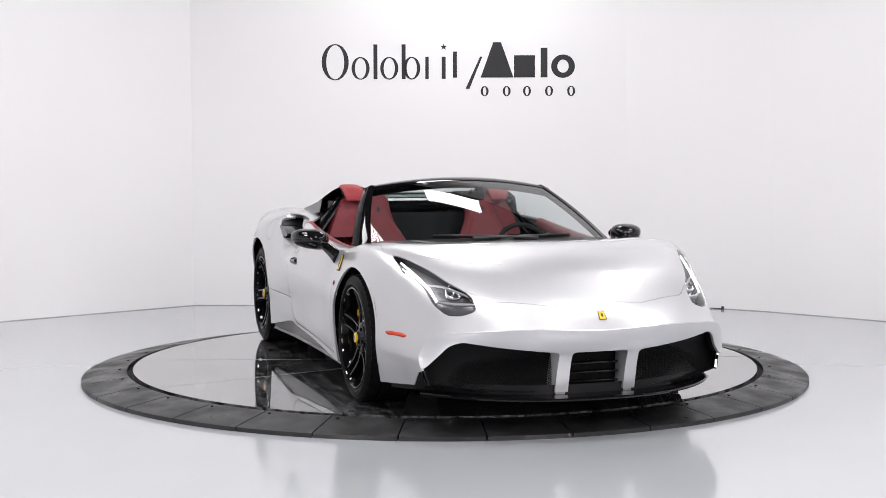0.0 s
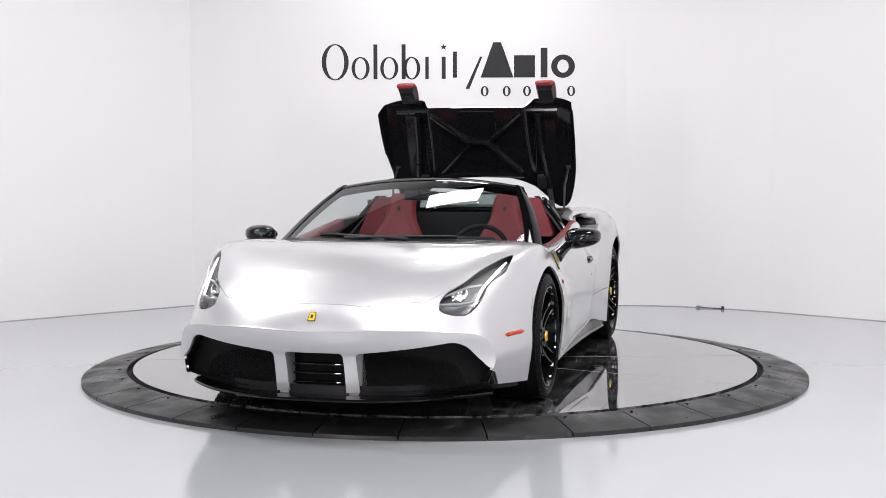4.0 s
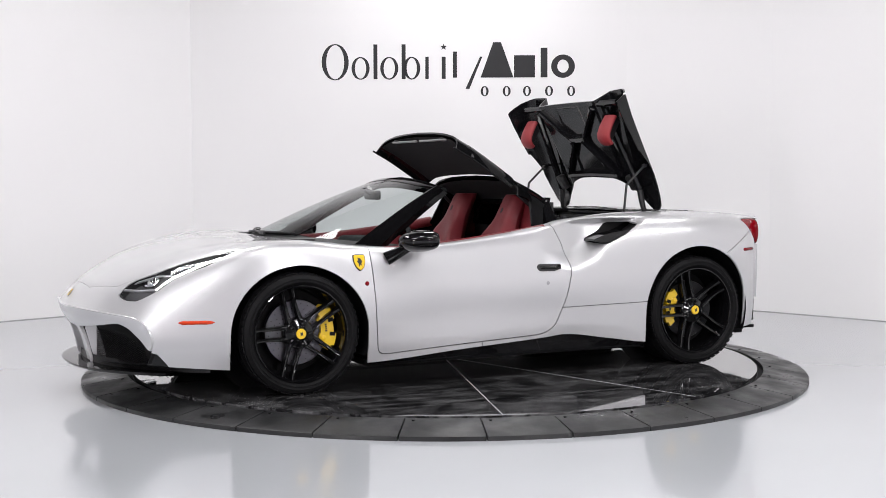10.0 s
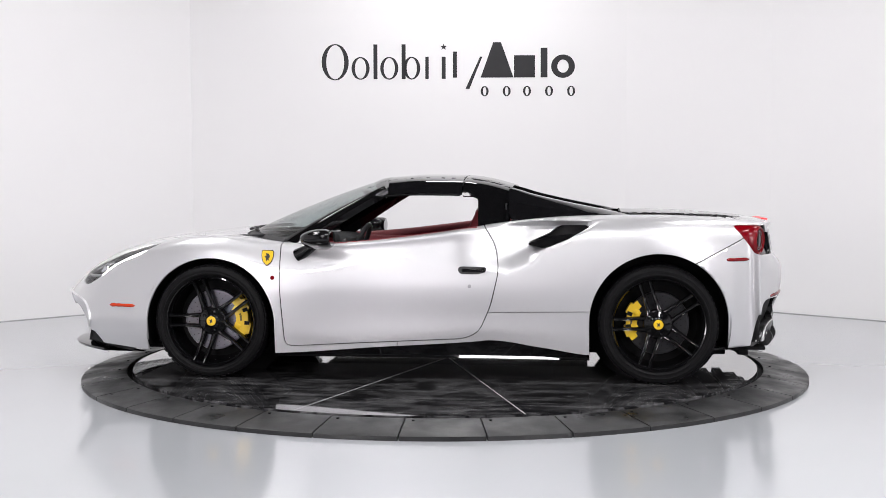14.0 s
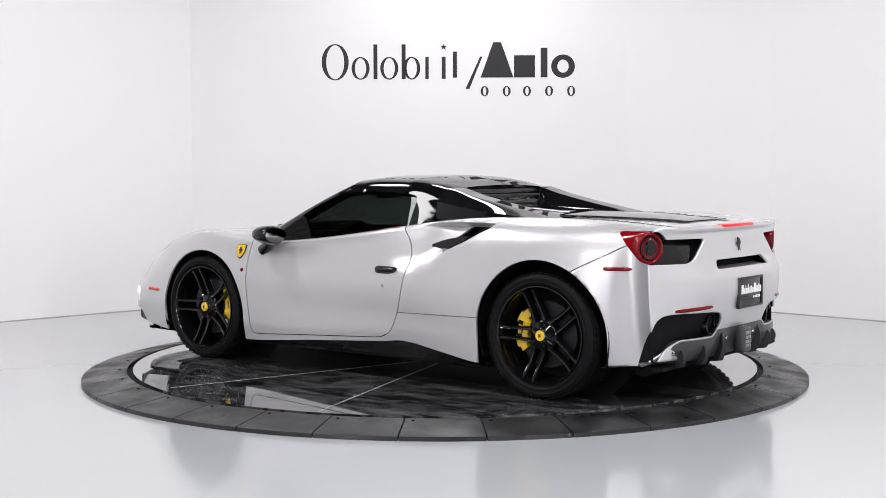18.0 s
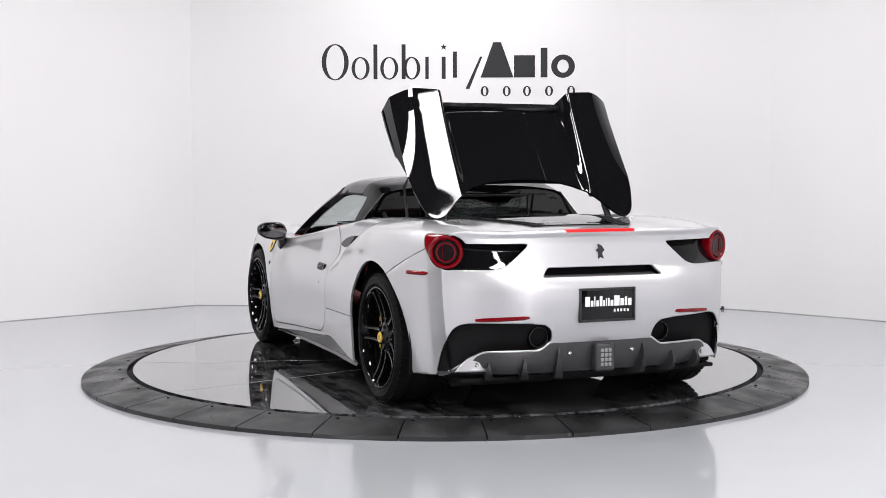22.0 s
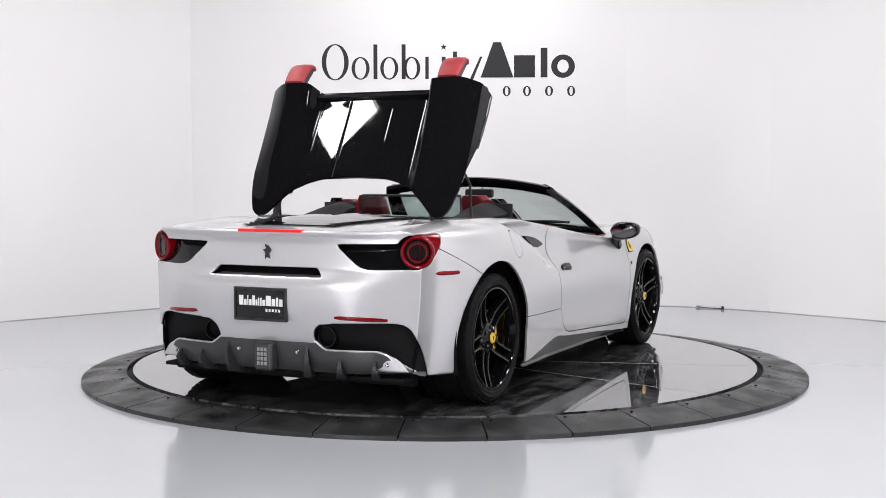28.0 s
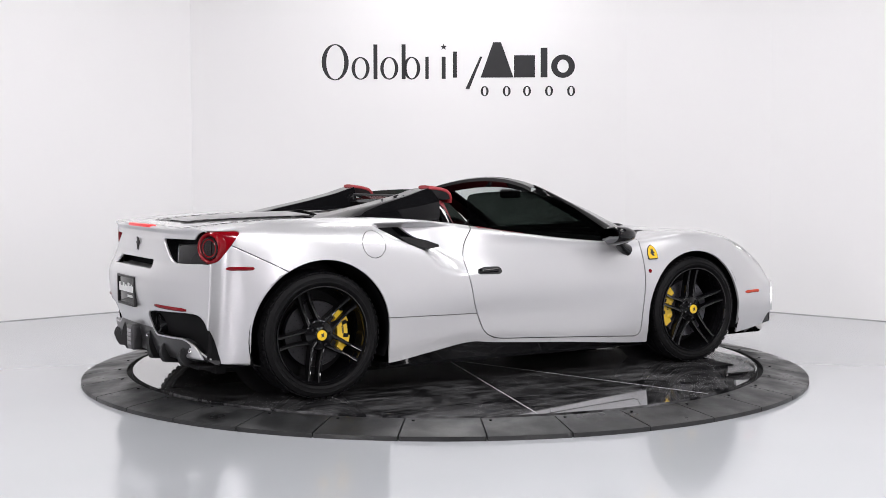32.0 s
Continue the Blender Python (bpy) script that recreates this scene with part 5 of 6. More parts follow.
def rear_lid(c):
    """Lid over engine and roof stowage with two flying buttresses; its space starts at the hinge line."""
    lid = new("rear_lid")
    lid.parent = c
    tagged(lid, "gloss black rear lid with two buttresses")
    xs, ys = np.linspace(-1.30, -0.42, 60), np.linspace(-0.732, 0.732, 185)
    X, Y = np.meshgrid(xs, ys, indexing="ij")
    a = np.abs(Y)
    ridge = sstep(0.350, 0.418, a)
    zt, zm = lid_top(X), lid_mid(X)
    fall = np.clip((a - 0.56) / 0.145, 0, 1)
    outer = sstep(0.700, 0.716, a)
    top = zt - np.maximum(zt - 0.962, 0) * 0.46 * fall ** 1.5
    Z = zm + (top - zm) * ridge - (top - 0.962) * outer * 0.9 * (top > 0.962) - 0.006 * (a / 0.3) ** 2 * (a < 0.335) - 0.007 * sstep(0.135, 0.150, a) * sstep(-0.46, -0.60, X) - 0.008 * (a >= 0.335)
    m = grid_mesh(np.stack([X - HINGE[0], Y, Z - HINGE[1]], -1))
    V = m[0]
    m = clip(m, -sdf_poly(V[:, 0] + HINGE[0], V[:, 1], LID_OUT))
    part("lid_skin", shell(m, 0.010), M_GLOSSBLACK, lid, "gloss black lid skin", 40)
    m2 = (m[0] - normals(m) * 0.014, [f[::-1] for f in m[1]])
    part("lid_inner", m2, M_LIDLINING, lid, "glossy black lid lining", 40)
    # underside: rim beam, crossed ribs, rails
    def under(x, y, d=0.035):
        zt, zm = float(lid_top(x)), float(lid_mid(x))
        r = float(sstep(0.335, 0.425, abs(y)))
        return (x - HINGE[0], y, zm + (zt - zm) * r * 0.4 - d - HINGE[1])
    for pts in ([(-0.50, -0.34), (-0.74, -0.06), (-0.98, -0.30)], [(-0.50, 0.34), (-0.74, 0.06), (-0.98, 0.30)], [(-0.49, -0.60), (-0.49, 0.60)], [(-0.72, -0.10), (-0.72, 0.10)],
                [(-1.0, -0.32), (-0.99, 0.0), (-1.0, 0.32)]):
        part("lid_rib", tube([under(*p) for p in pts], 0.022, 8), M_LIDLINING, lid)
    for sg in (1, -1):
        part("lid_rail", tube([under(-0.52, sg * 0.45, 0.045), under(-0.75, sg * 0.46, 0.045), under(-1.10, sg * 0.50, 0.045)], 0.024, 8), M_LIDLINING, lid)
        part("lid_hinge", tube([(0.16, sg * 0.50, -0.02), (0.10, sg * 0.51, -0.05), (0.04, sg * 0.52, -0.075), (-0.005, sg * 0.53, -0.055)], [0.022, 0.020, 0.018, 0.016], 8), M_SATINBLACK, lid)
        part("mechanism_block", box(0.16, 0.27, sg * 0.45 - 0.035, sg * 0.45 + 0.035, -0.035, 0.010, r=0.012), M_SATINBLACK, lid)
    caps = []
    for sg in (1, -1):
        cap = new("headrest_fairing_cap")
        cap.parent = lid
        tagged(cap, "red leather cap on the buttress tip")
        cap.matrix_local = pose(*CAP_AT(sg))
        C = [(0.0, 0.046), (0.04, 0.048), (0.085, 0.047), (0.122, 0.042), (0.144, 0.028), (0.155, 0.008), (0.158, -0.016)]
        P = []
        for k, (x, z) in enumerate(C):
            h = (0.066, 0.070, 0.072, 0.072, 0.070, 0.066, 0.056)[k]
            tx, tz = np.array(C[min(k + 1, 6)]) - np.array(C[max(k - 1, 0)])
            L = math.hypot(tx, tz)
            nx, nz = -tz / L, tx / L
            P.append([(x + nx * o, q * h, z + nz * o) for q, o in ((-0.95, 0.0), (-1, 0.004), (-0.97, 0.014), (-0.80, 0.021), (0, 0.024), (0.80, 0.021), (0.97, 0.014), (1, 0.004), (0.95, 0.0))])
        V, F = grid_mesh(np.array(P))
        n = 9
        F = F + [(k * n + n - 1, (k + 1) * n + n - 1, (k + 1) * n, k * n) for k in range(len(C) - 1)] + [tuple(range(n)), tuple(range(6 * n, 7 * n))[::-1]]
        part("cap_cover", (V, F), M_REDCLOTH, cap, "red leather cover", 60)
        Q = np.array(P)[:, [0, 8], :]
        U = []
        for k, (x, z) in enumerate(C[:6]):
            tx, tz = np.array(C[k + 1]) - np.array(C[max(k - 1, 0)])
            L = math.hypot(tx, tz)
            U.append([(x + tz / L * o, q * abs(Q[k, 0, 1]) * 1.02, z - tx / L * o) for q, o in ((-0.96, -0.001), (-0.74, 0.046), (0.74, 0.046), (0.96, -0.001))])
        V, F = grid_mesh(np.array(U))
        F = [f[::-1] for f in F] + [(k * 4, (k + 1) * 4, (k + 1) * 4 + 3, k * 4 + 3) for k in range(5)] + [(0, 3, 2, 1), (20, 21, 22, 23)]
        part("cap_underside", (V, F), M_SATINBLACK, cap, "black underside", 60)
        caps.append(cap)
    return lid, caps


def CAP_AT(sg):
    return (-0.455 - HINGE[0], sg * 0.515, 1.082 - HINGE[1], 0, 8, 0)


LID, CAPS = rear_lid(CAR)


LINK_BASE, LINK_EYE, LINK_A, LINK_B = (-0.97, 0.955), (0.332, 0.006), 0.195, 0.180


def lid_links(c):
    """Folding two-piece props between body and lid, and the flaps over the stowed roof."""
    low, up, flaps = [], [], []
    for sg in (1, -1):
        part("lid_link_bracket", box(-1.00, -0.94, sg * 0.635 - 0.014, sg * 0.635 + 0.014, 0.90, 0.965, r=0.006), M_SATINBLACK, c)
        low.append(part("lid_link_lower", merge(tube([(0, sg * 0.645, 0), (LINK_A, sg * 0.645, 0)], 0.008, 8), tube([(0, sg * 0.630, 0), (0, sg * 0.662, 0)], 0.013, 10)), M_SATINBLACK, c))
        up.append(part("lid_link_upper", merge(tube([(0, sg * 0.650, 0), (LINK_B, sg * 0.650, 0)], 0.008, 8), tube([(LINK_B, sg * 0.635, 0), (LINK_B, sg * 0.665, 0)], 0.012, 10)), M_SATINBLACK, c))
        P = np.array([[(0.46 * f, sg * (0.40 + 0.25 * g), 0.05 * f * math.sin(math.pi * g) + 0.006 * math.sin(9 * f + 3 * g) - 0.02 * g * f) for g in np.linspace(0, 1, 9)] for f in np.linspace(0, 1, 12)])
        m = grid_mesh(P)
        flaps.append(part("stowage_flap", shell(m if sg > 0 else flip(m), 0.012), M_LINER, c, "black folding flap over the stowed roof", 60))
    return low, up, flaps


LINKS_LOW, LINKS_UP, FLAPS = lid_links(CAR)


# ---- doors: glass, handles, mirrors; rear glass; engine cover ----
def side_glass(c):
    out = []
    poly = smooth_poly([(0.80, 0.77), (0.66, 0.885), (0.48, 1.018), (0.34, 1.085), (0.20, 1.112), (0.0, 1.112), (-0.16, 1.104), (-0.262, 1.088), (-0.315, 0.88), (-0.30, 0.76)], 2)
    for sg in (1, -1):
        xs, zs = np.linspace(-0.34, 0.84, 60), np.linspace(0.74, 1.13, 30)
        P = np.array([[(x, sg * (0.872 - 0.02 * (x - 0.2) ** 2 - 0.55 * (z - 0.80) - 0.35 * max(z - 0.95, 0) ** 2 * 3), z) for z in zs] for x in xs])
        m = grid_mesh(P)
        m = flip(m) if sg > 0 else m
        m = clip(m, -sdf_poly(m[0][:, 0], m[0][:, 2], poly))
        g = part("door_window", m, M_TINT, c, "dark tinted door window")
        out.append(g)
    return out


WINDOWS = side_glass(CAR)


def mirrors(c):
    for sg in (1, -1):
        bm = bmesh.new()
        bmesh.ops.create_uvsphere(bm, u_segments=28, v_segments=16, radius=1)
        for v in bm.verts:
            x, y, z = [math.copysign(abs(q) ** 0.74, q) for q in v.co]
            taper = 1 - 0.30 * max(x, 0) ** 1.5
            x = x * (0.135 if x > 0 else 0.075)
            v.co = Vector((x - 0.025 * y, y * 0.105 * taper, (z * 0.060 * (1 - 0.18 * y) + 0.010 * y) * taper))
            if v.co.x < -0.055:
                v.co.x = -0.055 - (abs(v.co.x) - 0.055) * 0.15
        V, F = bm_arrays(bm)
        at = pose(0.625, 1.025, 0.840)
        m = moved((V, F), at)
        m = m if sg > 0 else mirror(m)
        mir = part("wing_mirror", m, M_GLOSSBLACK, c, "gloss black wing mirror", 60)
        arm = tube([(0.80, 0.895, 0.735), (0.745, 0.915, 0.765), (0.69, 0.945, 0.800), (0.65, 0.970, 0.825)], [0.042, 0.034, 0.029, 0.032], 12)
        part("mirror_arm", arm if sg > 0 else mirror(arm), M_GLOSSBLACK, mir, "", 60)
        gl = moved(revolve([(1.0, 0.0), (0.0, -0.002)], 28, "x"), Matrix.Translation((0.5645, 1.025, 0.840)) @ Matrix.Diagonal((1, 0.090, 0.044, 1)))
        part("mirror_glass", gl if sg > 0 else mirror(gl), M_MIRROR, mir)


mirrors(CAR)


def flank_details(c):
    for sg in (1, -1):
        at = on_skin(-0.245, 0.655, sg)
        oval = round_poly([(-0.084, -0.020), (0.070, -0.024), (0.086, -0.006), (0.070, 0.022), (-0.040, 0.024), (-0.086, 0.006)], 0.02)
        h = part("door_handle", moved(prism(oval, -0.010, 0.002, "xy"), at), M_SATINBLACK, c, "flush door handle in a black recess", 0)
        part("handle_lever", moved(box(-0.058, 0.062, -0.013, 0.011, -0.004, 0.012, r=0.006, seg=3, top=(0.9, 0.7)), at), M_GLOSSBLACK, h, "gloss black lever")
        part("handle_grip", moved(box(-0.078, -0.056, -0.014, 0.013, -0.004, 0.010, r=0.005), at), M_GLOSSBLACK, h)
        if sg > 0:
            part("key_barrel", moved(revolve([(0, 0.003), (0.010, 0.002), (0.012, -0.002)], 16, "z"), on_skin(-0.232, 0.563, sg)), M_GREYMETAL, c)
        # shield badge
        sh = [(-0.036, -0.048), (-0.037, -0.01), (-0.026, 0.028), (0.0, 0.052), (0.026, 0.028), (0.037, -0.01), (0.036, -0.048)][::-1]
        b = part("fender_badge", moved(prism(round_poly(sh, 0.010), -0.004, 0.004, "xy"), on_skin(0.977, 0.722, sg)), M_SIGN, c, "yellow shield badge", 0)
        part("shield_face", moved(prism([(x * 0.9, y * 0.9) for x, y in round_poly(sh, 0.010)], 0.004, 0.006, "xy"), on_skin(0.977, 0.722, sg)), M_YELLOW, b, "", 0)
        em = [(-0.014, 0.024), (-0.004, 0.012), (0.006, 0.026), (0.008, 0.004), (0.018, -0.008), (0.006, -0.012), (0.012, -0.028), (-0.006, -0.024), (-0.016, -0.006), (-0.008, 0.006)][::-1]
        part("shield_emblem", moved(prism(em, 0.006, 0.0072, "xy"), on_skin(0.977, 0.722, sg)), M_SIGN, b, "", 0)
        part("fender_button", moved(revolve([(0, 0.006), (0.010, 0.004), (0.014, -0.002)], 18, "z"), on_skin(0.942, 0.606, sg)), M_REDLENS, c, "small red round side lamp")
        for nm, x0, x1, z, mm in (("front_side_marker", 1.802, 1.987, 0.426, M_ORANGE), ("rear_side_marker", -1.845, -1.700, 0.724, M_REDLENS)):
            P = []
            for x in np.linspace(x0, x1, 9):
                q = on_skin(x, z, sg, -0.004).translation
                P.append(tuple(q))
            R = [0.004] + [0.0115] * 7 + [0.004]
            part(nm, tube(P, R, 8), mm, c, "orange side marker lens" if x0 > 0 else "red side marker lens", 60)


flank_details(CAR)


# ---- cabin ----
def cabin(c):
    # tub
    part("cabin_floor", box(-0.50, 1.10, -0.74, 0.74, 0.19, 0.215, r=0.004), M_LINER, c)
    part("rear_bulkhead", box(-0.500, -0.470, -0.72, 0.72, 0.20, 0.955, r=0.01), M_LINER, c, "charcoal rear bulkhead")
    part("wind_deflector", box(-0.492, -0.486, -0.34, 0.34, 0.955, 1.085, r=0.002), M_GLASS, c, "small upright rear glass")
    part("deflector_frame", tube([(-0.489, -0.345, 0.95), (-0.489, -0.345, 1.085), (-0.489, 0.345, 1.085), (-0.489, 0.345, 0.95)], 0.008, 6), M_SATINBLACK, c)
    part("centre_tunnel", box(-0.45, 0.85, -0.13, 0.13, 0.20, 0.46, r=0.03, top=(0.98, 0.8)), M_LINER, c)
    part("firewall", box(1.00, 1.05, -0.76, 0.76, 0.20, 0.78, r=0.004), M_DEEPBLACK, c)
    # dashboard
    P = []
    for y in np.linspace(-0.77, 0.77, 41):
        a = abs(y) / 0.77
        P.append([(1.16 - 0.32 * a ** 2.2, y, 0.790), (0.98 - 0.16 * a ** 2, y, 0.806), (0.80 - 0.06 * a * a, y, 0.800), (0.72 - 0.04 * a * a, y, 0.770), (0.70, y, 0.70), (0.74, y, 0.58), (0.82, y, 0.48)])
    dash = part("dashboard", grid_mesh(np.array(P)), M_LINER, c, "charcoal dashboard", 60)
    part("instrument_hood", box(0.66, 0.86, 0.20, 0.54, 0.785, 0.845, r=0.025, seg=3, top=(0.8, 0.8)), M_LINER, dash)
    for y in (-0.62, -0.12, 0.12, 0.66):
        part("air_vent", moved(flip(revolve([(0.045, 0.0), (0.050, -0.02), (0.036, -0.022), (0.0, -0.012)], 24, "x")), pose(0.715, y, 0.735)), M_SATINBLACK, dash)
    # steering wheel
    ring = [(0.0, 0.178 * math.cos(a), 0.178 * math.sin(a)) for a in np.linspace(0, 2 * math.pi, 37)]
    at = pose(0.53, 0.37, 0.735, 0, -24, 0)
    sw = part("steering_wheel", moved(tube(ring, 0.0155, 8, caps=False), at), M_LINER, c, "black flat-spoked steering wheel", 60)
    part("wheel_boss", moved(box(-0.02, 0.04, -0.06, 0.06, -0.06, 0.05, r=0.02), at), M_SATINBLACK, sw)
    for a in (0.1, math.pi - 0.1, -math.pi / 2):
        part("wheel_spoke", moved(tube([(0, 0.04 * math.cos(a), 0.04 * math.sin(a)), (0, 0.172 * math.cos(a), 0.172 * math.sin(a))], 0.016, 8), at), M_SATINBLACK, sw)
    part("steering_column", tube([(0.57, 0.37, 0.72), (0.80, 0.37, 0.66)], 0.04, 10), M_LINER, sw)
    # interior mirror
    mir = part("interior_mirror", box(0.50, 0.535, -0.105, 0.105, 1.055, 1.115, r=0.014, seg=3), M_SATINBLACK, c)
    part("mirror_stem", tube([(0.535, 0, 1.09), (0.555, 0, 1.105), (0.57, 0, 1.118)], 0.009, 6), M_SATINBLACK, mir)
    for sg in (1, -1):
        # door card with red upper roll
        part("door_card", box(-0.30, 0.86, sg * 0.80 - 0.022, sg * 0.80 + 0.022, 0.28, 0.72, r=0.015), M_LINER, c)
        xs = np.linspace(-0.27, 0.78, 16)
        pts = [(x, sg * (0.825 - 0.02 * (x - 0.2) ** 2), float(rail_E[0](x)) - 0.030) for x in xs]
        part("door_top_roll", tube(pts, 0.036, 10), M_LEATHER, c, "red leather door top")
        part("door_panel_red", box(-0.28, 0.74, sg * 0.778 - 0.015, sg * 0.778 + 0.015, 0.52, 0.78, r=0.02), M_LEATHER, c, "red leather door panel")
        # roll hoop fairing behind the seat
        f = prism(round_poly([(sg * 0.40, 0.80), (sg * 0.69, 0.80), (sg * 0.615, 0.98), (sg * 0.575, 1.056), (sg * 0.455, 1.060), (sg * 0.425, 0.98)][::sg], 0.035), -0.424, -0.30, "yz")
        f[0][:, 0] -= np.where(f[0][:, 0] > -0.4, 0.30 * np.maximum(f[0][:, 2] - 0.80, 0) ** 1.3, 0)
        part("roll_hoop_fairing", f, M_LEATHER, c, "red leather roll hoop fairing", 50)
        part("hoop_back_panel", box(-0.436, -0.4265, sg * 0.552 - 0.112, sg * 0.552 + 0.112, 0.80, 1.040, r=0.003), M_SATINBLACK, c, "black panel behind the roll hoop")
        for nm, mm, y0, x0, wid in (("hoop_trim", M_GLOSSBLACK, 0.800, -0.330, 0.030), ("hoop_inner", M_SATINBLACK, 0.760, -0.345, 0.032)):
            P = []
            for z in np.linspace(0.80, 1.068, 9):
                yc = y0 - 0.80 * (z - 0.80)
                xa = x0 - 0.22 * (z - 0.80) - 0.05 * float(sstep(1.02, 1.07, z))
                P.append([(xa - 0.012, sg * (yc - wid / 2), z), (xa, sg * (yc - wid / 4), z), (xa, sg * (yc + wid / 4), z), (xa - 0.012, sg * (yc + wid / 2), z), (-0.428, sg * (yc + wid / 2), z), (-0.428, sg * (yc - wid / 2), z)])
            V, F = grid_mesh(np.array(P))
            F = F + [(k * 6 + 5, (k + 1) * 6 + 5, (k + 1) * 6, k * 6) for k in range(8)] + [tuple(range(48, 54))]
            part(nm, (V, F if sg > 0 else [f[::-1] for f in F]), mm, c, "black pillar trim beside the seat" if mm is M_GLOSSBLACK else "", 50)
        # belt
        part("seat_belt", box(-0.372, -0.366, sg * 0.545 - 0.024, sg * 0.545 + 0.024, 0.50, 0.98, r=0.001), M_REDCLOTH, c)
        # seat
        seat = new("seat")
        seat.parent = c
        tagged(seat, "red leather bucket seat with charcoal centre")
        seat.matrix_local = pose(0, sg * 0.37, 0)
        half = curve([0.34, 0.45, 0.60, 0.72, 0.84, 0.92, 1.0, 1.06, 1.085], [0.225, 0.235, 0.240, 0.212, 0.150, 0.112, 0.100, 0.094, 0.07])
        zs = np.linspace(0.34, 1.085, 26)
        P = []
        for z in zs:
            h = float(half(z))
            xb = 0.02 - 0.47 * (z - 0.30)
            bol = 0.055 * (1 - sstep(0.80, 0.95, z))
            row = []
            for q in np.linspace(-1, 1, 21):
                d = 0.075 * math.sqrt(max(0, 1 - abs(q) ** 4)) + float(bol) * abs(q) ** 2.5 * (1 - abs(q) ** 12)
                row.append((xb + d, q * h, z))
            P.append(row)
        P = np.array(P)
        B = P.copy()
        B[:, :, 0] = (0.02 - 0.47 * (zs - 0.30))[:, None] - 0.055 * np.sqrt(np.maximum(0, 1 - np.abs(np.linspace(-1, 1, 21)) ** 4))[None, :]
        m = merge(flip(grid_mesh(P)), grid_mesh(B), grid_mesh(np.stack([P[-1], B[-1]])))
        back = part("seat_back", m, M_LEATHER, seat, "red leather backrest", 60)
        part("back_insert", moved(box(-0.02, 0.012, -0.125, 0.125, 0.42, 0.80, r=0.012, top=(1, 0.75)), pose(0.235, 0, 0, 0, 0, 0) @ pose(0, 0, 0, 0, -25, 0)), M_LINER, back)
        part("head_emblem", moved(prism([(-0.010, -0.018), (0.006, -0.016), (0.012, 0.0), (0.004, 0.02), (-0.008, 0.016), (-0.012, 0.0)], 0, 0.002, "yz"), pose(-0.225, 0, 0.985, 0, -24, 0)), M_SIGN, back)
        part("seat_cushion", box(-0.12, 0.42, -0.235, 0.235, 0.24, 0.40, r=0.05, seg=3, top=(0.96, 0.92)), M_LEATHER, seat, "red leather cushion", 60)
        for q in (-1, 1):
            part("seat_bolster", tube([(-0.05, q * 0.225, 0.40), (0.15, q * 0.235, 0.42), (0.38, q * 0.215, 0.40)], [0.045, 0.05, 0.035], 10), M_LEATHER, seat)
    # stowage bay under the lid
    part("stowage_tray", box(-1.24, -0.50, -0.66, 0.66, 0.56, 0.58, r=0.004), M_DEEPBLACK, c)
    part("stowage_wall", merge(box(-1.28, -1.25, -0.66, 0.66, 0.80, 0.935, r=0.004), box(-1.24, -0.46, 0.655, 0.68, 0.80, 0.945, r=0.004), box(-1.24, -0.46, -0.68, -0.655, 0.80, 0.945, r=0.004)), M_SATINBLACK, c)
    ring = [(x, y, 0.950) for x, y in ((-0.47, 0.68), (-0.8, 0.70), (-1.18, 0.66), (-1.265, 0.60), (-1.25, 0.46), (-1.17, 0.36), (-1.11, 0.2), (-1.10, 0), (-1.11, -0.2), (-1.17, -0.36), (-1.25, -0.46), (-1.265, -0.60), (-1.18, -0.66), (-0.8, -0.70), (-0.47, -0.68))]
    part("bay_seal", tube(ring, 0.013, 8), M_RUBBER, c)
    # engine cover: dark glass between two louvre strips
    wide = lambda x: 0.29 + 0.16 * float(sstep(-1.88, -1.20, x))
    for sg in (1, -1):
        P = []
        for x in np.linspace(-1.86, -1.13, 24):
            row = []
            for f in np.linspace(0, 1, 4):
                y2 = wide(x) - 0.075 + 0.075 * f
                p, n = skin_point(x, y=y2)
                row.append((x, sg * y2, p[2] + 0.0045))
            P.append(row)
        m = grid_mesh(np.array(P))
        lv = part("engine_louvre", m if sg > 0 else flip(m), M_DEEPBLACK, c, "black engine louvre strip")
        for x in np.linspace(-1.82, -1.18, 12):
            y2 = wide(x) - 0.037
            part("louvre_slat", moved(box(-0.014, 0.014, -0.034, 0.034, 0, 0.004, r=0), pose(x, sg * y2, skin_point(x, y=y2)[0][2] + 0.0035, 0, 1.5, 0)), M_GLOSSBLACK, lv, smooth=0)
    P = np.array([[(x, y * (wide(x) - 0.085), skin_point(x, y=abs(y) * (wide(x) - 0.085))[0][2] + 0.006) for y in np.linspace(-1, 1, 17)] for x in np.linspace(-1.84, -1.125, 20)])
    part("engine_window", grid_mesh(P), M_GLOSSBLACK, c, "dark engine cover glass")
    part("filler_cap", moved(revolve([(0, 0.022), (0.03, 0.020), (0.036, 0.008), (0.05, 0.0)], 24, "z"), pose(-1.17, 0, 0.945)), M_GLOSSBLACK, c)


cabin(CAR)


